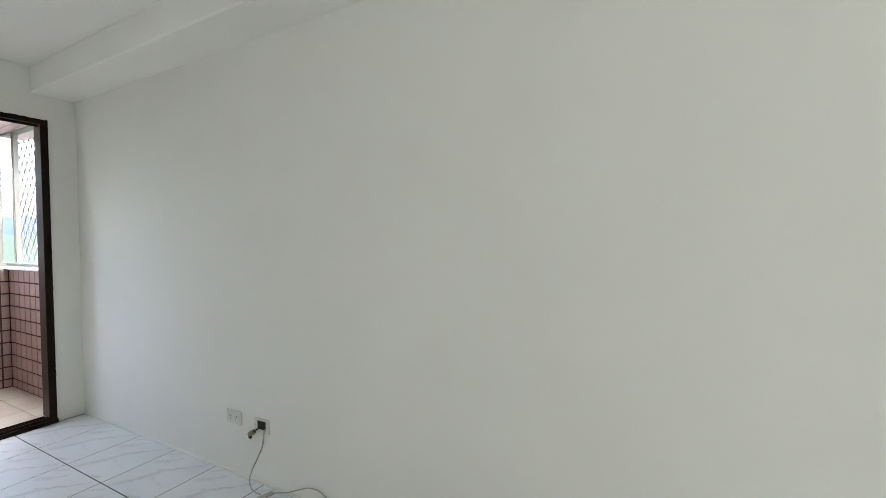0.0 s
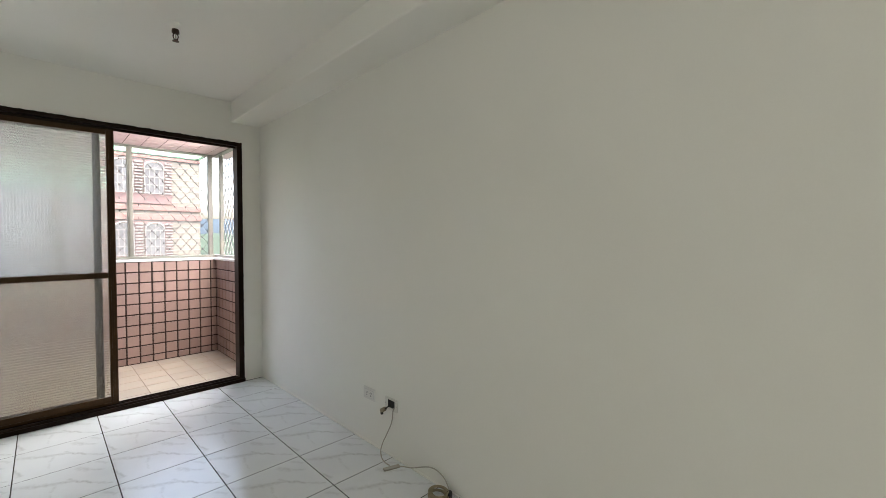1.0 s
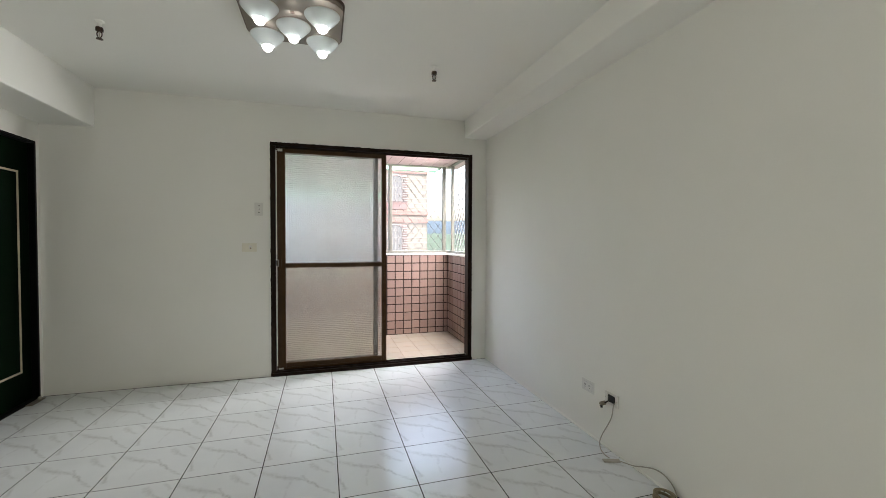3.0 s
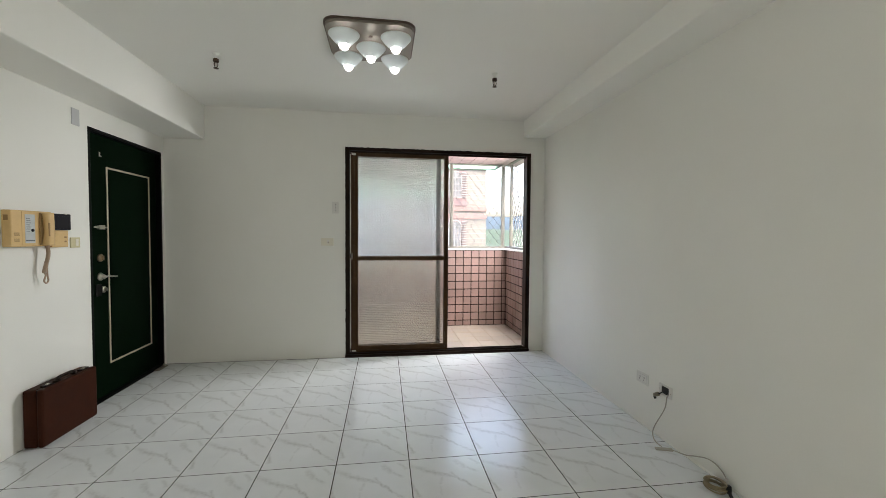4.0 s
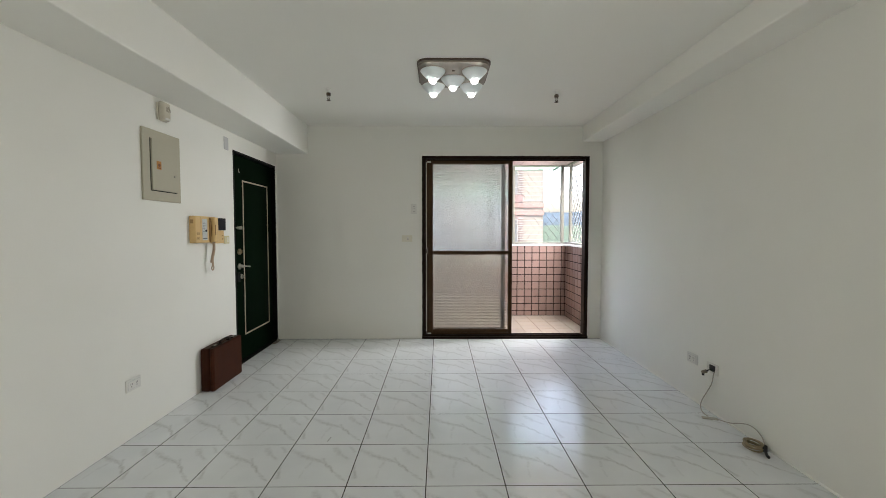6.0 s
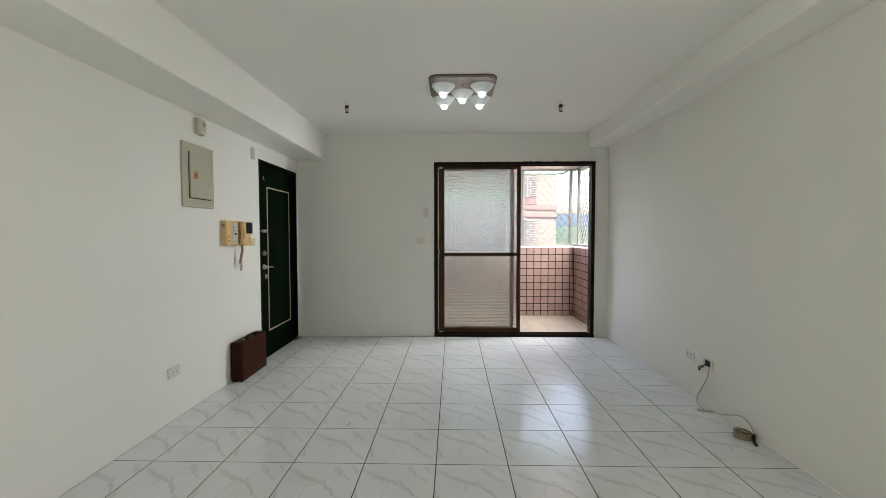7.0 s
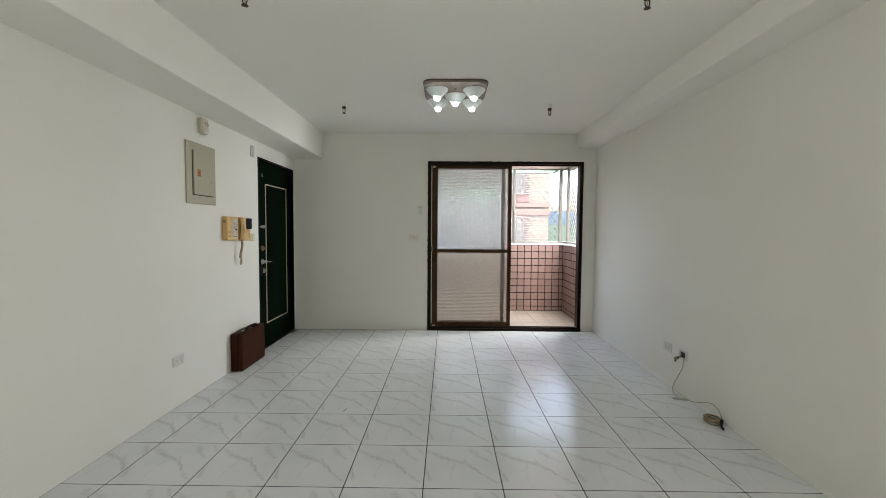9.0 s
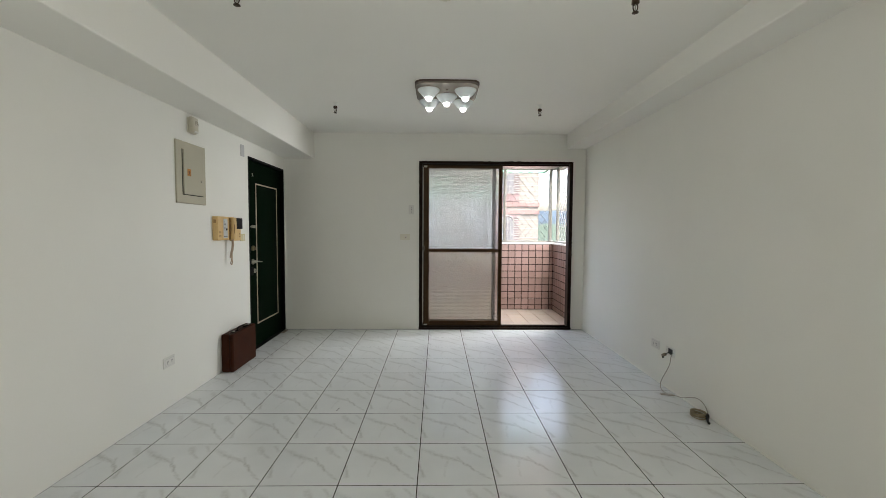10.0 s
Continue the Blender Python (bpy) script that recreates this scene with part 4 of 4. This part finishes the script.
bm = tube(bmesh.new(), spline([(1.936, -1.704, 0.010), (1.955, -1.735, 0.010), (1.966, -1.80, 0.024), (1.970, -1.87, 0.055), (1.971, -1.94, 0.082), (1.971, -2.00, 0.086), (1.970, -2.05, 0.068), (1.962, -2.085, 0.042), (1.948, -2.105, 0.034)], 8), 0.0031, 8)
part("lead", bm, CABLE, cable, "", True)
sock = thing("cable_connector", (1.905, -1.69, 0), "flat pale cable connector lying on the floor", "connector")
bm = box((-0.047, -0.014, 0.0), (0.047, 0.014, 0.009), 0.002)
bmesh.ops.rotate(bm, verts=bm.verts[:], cent=(0, 0, 0), matrix=Matrix.Rotation(radians(-18), 3, "Z"))
bmesh.ops.translate(bm, verts=bm.verts[:], vec=(1.908, -1.692, 0))
part("housing", bm, CABLE, sock)

coil = thing("cable_coil", (1.912, -2.065, 0), "tan cable wound into a tied coil on the floor", "cable coil")
rng = random.Random(5)
for k in range(10):
    R = 0.036 + 0.013 * rng.random()
    z = 0.005 + 0.0038 * k
    ox, oy = rng.uniform(-0.006, 0.006), rng.uniform(-0.006, 0.006)
    pts = [(1.912 + ox + R * 0.92 * math.cos(a), -2.065 + oy + R * 1.12 * math.sin(a), z + 0.003 * math.sin(a + k)) for a in [2 * math.pi * i / 32 for i in range(33)]]
    part("turn", tube(bmesh.new(), pts, 0.0031, 7), COIL, coil, "", True)
part("tie", box((1.934, -2.122, 0.003), (1.954, -2.100, 0.044), 0.006), RUBBER, coil, "black cable tie")
bm = tube(bmesh.new(), spline([(1.940, -2.118, 0.020), (1.927, -2.142, 0.013), (1.918, -2.162, 0.010), (1.912, -2.180, 0.010)], 5), 0.008, 8)
part("end_plug", bm, RUBBER, coil, "black plug end", True)

thread = thing("thread", (-0.607, -1.94, 0), "short dark thread lying on the tiled floor", "thread")
part("strand", tube(bmesh.new(), spline([(-0.612, -1.965, 0.0018), (-0.606, -1.940, 0.0022), (-0.602, -1.918, 0.0018)], 5), 0.0018, 6), RUBBER, thread, "", True)

# ---------------- ceiling light ----------------


def ceiling_light():
    cx, cy = 0.174, -1.190
    c = thing("ceiling_light", (cx, cy, 2.48), "five-cup ceiling light with lit bulbs on a smoked chrome plate", "ceiling light")
    # plate: a rounded square, deeper towards the rim
    def plate(half, r, z0, z1, bevel):
        bm = bmesh.new()
        ring = []
        for qx, qy, a0 in ((1, 1, 0), (-1, 1, 90), (-1, -1, 180), (1, -1, 270)):
            for k in range(7):
                a = radians(a0 + 15 * k)
                ring.append((cx + qx * (half - r) + r * math.cos(a), cy + qy * (half - r) + r * math.sin(a)))
        lo = [bm.verts.new((x, y, z0)) for x, y in ring]
        hi = [bm.verts.new((x, y, z1)) for x, y in ring]
        f = bm.faces.new(lo[::-1])
        bm.faces.new(hi)
        for k in range(len(ring)):
            j = (k + 1) % len(ring)
            bm.faces.new((lo[k], lo[j], hi[j], hi[k]))
        bmesh.ops.bevel(bm, geom=f.edges[:], offset=bevel, segments=3, affect="EDGES")
        return bm

    part("rim", plate(0.268, 0.080, 2.490, 2.501, 0.004), CHROME_DARK, c, "dark bronze rim")
    part("plate", plate(0.259, 0.075, 2.476, 2.491, 0.008), CHROME, c, "smoked chrome plate")
    part("centre_screw", lathe(bmesh.new(), ((0.012, 2.472), (0.012, 2.479)), (cx, cy - 0.10, 0), "z", 14), CHROME_DARK, c)
    s, up = 0.153, 0.022
    for dx, dy in ((-s, -s), (s, -s), (0, 0), (-s, s), (s, s)):
        at = (cx + dx, cy + dy, up)
        cup = part("shade", lathe(bmesh.new(), ((0.088, 2.432), (0.0915, 2.430), (0.0905, 2.425), (0.085, 2.418), (0.074, 2.405), (0.058, 2.388), (0.042, 2.373), (0.034, 2.366), (0.030, 2.368), (0.039, 2.377), (0.055, 2.392), (0.070, 2.408), (0.080, 2.421), (0.084, 2.431)), at, "z", 32, closed=True), FROST, c, "frosted white glass cup", True)
        part("rim_ring", lathe(bmesh.new(), ((0.0900, 2.4315), (0.0925, 2.4315), (0.0925, 2.4285), (0.0900, 2.4285)), at, "z", 32, closed=True), WHITE_PLASTIC, cup, "bright ground glass rim", True)
        part("socket", lathe(bmesh.new(), ((0.034, 2.457), (0.034, 2.446), (0.020, 2.440), (0.018, 2.396)), at, "z", 20), CHROME_DARK, cup, "", True)
        part("bulb", lathe(bmesh.new(), ((0.014, 2.398), (0.019, 2.388), (0.026, 2.376), (0.0285, 2.363), (0.025, 2.350), (0.015, 2.341), (0.003, 2.338)), at, "z", 20), BULB, cup, "lit white bulb", True)


ceiling_light()

# ---------------- sprinklers ----------------


def sprinkler(x, y):
    s = thing("sprinkler_head", (x, y, H), "tarnished pendant sprinkler head on the ceiling", "sprinkler", "ceiling sprinklers")
    part("escutcheon", lathe(bmesh.new(), ((0.024, H + 0.001), (0.023, H - 0.004), (0.014, H - 0.010), (0.010, H - 0.012), (0.010, H - 0.034)), (x, y, 0), "z", 18), CEILING, s, "white painted collar and neck", True)
    part("body", lathe(bmesh.new(), ((0.011, H - 0.034), (0.017, H - 0.036), (0.019, H - 0.044), (0.019, H - 0.056), (0.009, H - 0.060)), (x, y, 0), "z", 12), RUST, s)
    bm = bmesh.new()
    for k in (-1, 1):
        tube(bm, spline([(x + 0.008 * k, y, H - 0.058), (x + 0.012 * k, y, H - 0.070), (x + 0.010 * k, y, H - 0.084), (x + 0.003 * k, y, H - 0.094)], 4), 0.003, 6)
    part("frame_arms", bm, RUST, s)
    part("glass_bulb", lathe(bmesh.new(), ((0.002, H - 0.060), (0.004, H - 0.066), (0.004, H - 0.082), (0.002, H - 0.090)), (x, y, 0), "z", 8), NICKEL, s)
    part("deflector", lathe(bmesh.new(), ((0.005, H - 0.092), (0.016, H - 0.098), (0.017, H - 0.101), (0.004, H - 0.103)), (x, y, 0), "z", 16), RUST, s)
    return s


head = sprinkler(-0.885, -0.83)
for x, y in ((1.09, -0.80), (-0.905, -2.70), (1.10, -2.68)):
    copy_thing(head, pose(x, y, H))

det = thing("smoke_detector", (0.13, -2.67, H), "round ivory ceiling detector", "detector")
part("housing", lathe(bmesh.new(), ((0.050, H + 0.001), (0.050, H - 0.012), (0.042, H - 0.030), (0.020, H - 0.038)), (0.13, -2.67, 0), "z", 24), IVORY, det, "", True)

# ---------------- outside ----------------


def apartment_building():
    y, x1, x0 = 18.0, 5.8, -3.4
    b = thing("apartment_building", (1, y, -26), "pale tiled apartment block with salmon bands and barred windows", "building")
    part("wall", box((x0, y, -26), (x1, y + 9, 8.4)), FACADE, b)
    part("roof", box((x0 - 0.2, y - 0.2, 8.4), (x1 + 0.2, y + 9.2, 8.8), 0.03), FACADE_PINK, b)
    storey = 2.66
    for k in range(-3, 2):
        z = 2.15 + storey * k
        for a, h in ((0.0, 0.26), (0.42, 0.24)):
            part("band", box((x0, y - 0.05, z + a), (x1 + 0.05, y + 0.0, z + a + h), 0.01), FACADE_PINK, b, "salmon tile band")
        bm = bmesh.new()
        for j in range(9):
            add(bm, (x0, y - 0.012, z + 0.8 + 0.26 * j), (x1 + 0.012, y, z + 0.8 + 0.26 * j + 0.03))
        part("tile_course", bm, FAR_WHITE, b)
        for xa in (3.70, 2.62, 0.2, -1.3):
            zb = z - 0.2
            part("wall_panel", box((xa - 0.10, y - 0.06, zb + 0.90), (xa + 1.0, y, zb + 1.30), 0.01), FACADE_BROWN, b, "mauve tile panel under the window")
            w = part("window", box((xa - 0.03, y - 0.03, zb + 1.30), (xa + 1.0, y + 0.0, zb + 2.80)), FACADE_BROWN, b)
            part("pane", box((xa, y - 0.05, zb + 1.38), (xa + 0.68, y - 0.028, zb + 2.70)), FAR_GLASS, w)
            bm = bmesh.new()
            for u in (0.0, 0.17, 0.34, 0.51, 0.68):
                add(bm, (xa + u - 0.014, y - 0.12, zb + 1.32), (xa + u + 0.014, y - 0.10, zb + 2.42))
            for v in (1.34, 1.70, 2.05, 2.40):
                add(bm, (xa - 0.05, y - 0.125, zb + v), (xa + 0.73, y - 0.10, zb + v + 0.035))
            arc = [(xa + 0.34 + 0.35 * math.cos(a), y - 0.11, zb + 2.42 + 0.33 * math.sin(a)) for a in [math.pi * i / 14 for i in range(15)]]
            tube(bm, arc, 0.028, 5)
            for a in (45, 90, 135):
                tube(bm, [(xa + 0.34, y - 0.11, zb + 2.42), (xa + 0.34 + 0.34 * math.cos(radians(a)), y - 0.11, zb + 2.42 + 0.32 * math.sin(radians(a)))], 0.013, 4)
            part("window_grille", bm, FAR_WHITE, w, "white arched bars")
            for j in range(11):
                part("slat", box((xa + 0.73, y - 0.09, zb + 1.36 + 0.13 * j), (xa + 0.99, y - 0.03, zb + 1.36 + 0.13 * j + 0.055)), FAR_WHITE, w)
    return b


apartment_building()


bm = bmesh.new()
bmesh.ops.create_grid(bm, x_segments=24, y_segments=24, size=3000)
for v in bm.verts:
    v.co.z = -26.0
tagged(link("ground", bm, LAND), "distant green land far below", "ground", kind="structure")


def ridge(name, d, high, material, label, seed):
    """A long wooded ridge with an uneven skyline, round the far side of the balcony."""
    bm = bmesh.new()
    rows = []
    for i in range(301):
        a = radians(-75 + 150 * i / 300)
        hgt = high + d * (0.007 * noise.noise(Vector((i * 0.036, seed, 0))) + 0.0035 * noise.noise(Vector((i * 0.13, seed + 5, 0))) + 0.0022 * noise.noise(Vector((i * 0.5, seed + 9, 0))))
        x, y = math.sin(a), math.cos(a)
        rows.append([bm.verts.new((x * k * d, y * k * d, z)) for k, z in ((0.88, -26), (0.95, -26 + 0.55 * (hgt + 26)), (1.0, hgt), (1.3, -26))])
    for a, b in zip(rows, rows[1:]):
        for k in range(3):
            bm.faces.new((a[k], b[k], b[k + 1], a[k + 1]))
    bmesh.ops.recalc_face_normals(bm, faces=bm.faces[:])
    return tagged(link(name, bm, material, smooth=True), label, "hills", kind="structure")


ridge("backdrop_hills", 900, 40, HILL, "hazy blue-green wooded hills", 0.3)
ridge("backdrop_slope", 520, 7.5, LAND, "pale green wooded slope before the hills", 3.7)

# ---------------- tiles ----------------


def lay(name, parent, material, spans, place, thick, joint, bevel, label=""):
    """One object for each tile of a grid; tiles of one size share a mesh."""
    cache = {}
    at = origin(parent)
    for (u0, u1, v0, v1) in spans:
        w, h = round(u1 - u0 - joint, 4), round(v1 - v0 - joint, 4)
        if w < 0.012 or h < 0.012:
            continue
        key = (w, h)
        if key not in cache:
            a, b = place(-w / 2, -h / 2, 0), place(w / 2, h / 2, thick)
            o0 = place(0, 0, 0)
            a, b = a - o0, b - o0
            lo, hi = [min(p, q) for p, q in zip(a, b)], [max(p, q) for p, q in zip(a, b)]
            bm = box(lo, hi, bevel, 1)
            me = bpy.data.meshes.new(name)
            bm.to_mesh(me)
            bm.free()
            me.materials.append(material)
            cache[key] = me
        ob = new(name, cache[key])
        ob.parent = parent
        ob.location = place((u0 + u1) / 2, (v0 + v1) / 2, 0) - at


def grid(u0, u1, v0, v1, pu, pv, ou, ov):
    """Cells between the lines ou + k pu and ov + k pv, cut at the edges."""
    us = [u0] + [ou + k * pu for k in range(math.ceil((u0 - ou) / pu + 0.02), math.floor((u1 - ou) / pu - 0.02) + 1)] + [u1]
    vs = [v0] + [ov + k * pv for k in range(math.ceil((v0 - ov) / pv + 0.02), math.floor((v1 - ov) / pv - 0.02) + 1)] + [v1]
    return [(a, b, c, d) for a, b in zip(us, us[1:]) for c, d in zip(vs, vs[1:])]


lay("floor_tile", floor, MARBLE, grid(XL, XR, YB, YF - 0.01, 0.4, 0.4, 0, 0) + grid(XN, XL, YB, YN, 0.4, 0.4, 0, 0), lambda u, v, t: Vector((u, v, t - 0.008)), 0.008, 0.0052, 0.0007)
lay("balcony_tile", bfloor, CREAM_TILE, grid(BXL, BXR, YF + 0.13, BY, 0.21, 0.21, 1.16, 1.49), lambda u, v, t: Vector((u, v, t - 0.008)), 0.008, 0.005, 0.0012)
lay("wall_tile", parapet, PINK, grid(BXL, BXR, 0.0, CAP - 0.004, 0.111, 0.1095, 1.13, 0.073), lambda u, v, t: Vector((u, BY + 0.006 - t, v)), 0.010, 0.0135, 0.0018)
lay("wall_tile", side, PINK, grid(YF + WT, BY - 0.004, 0.0, CAP - 0.004, 0.111, 0.1095, BY - 0.004, 0.073), lambda u, v, t: Vector((BXR + 0.006 - t, u, v)), 0.010, 0.0135, 0.0018)
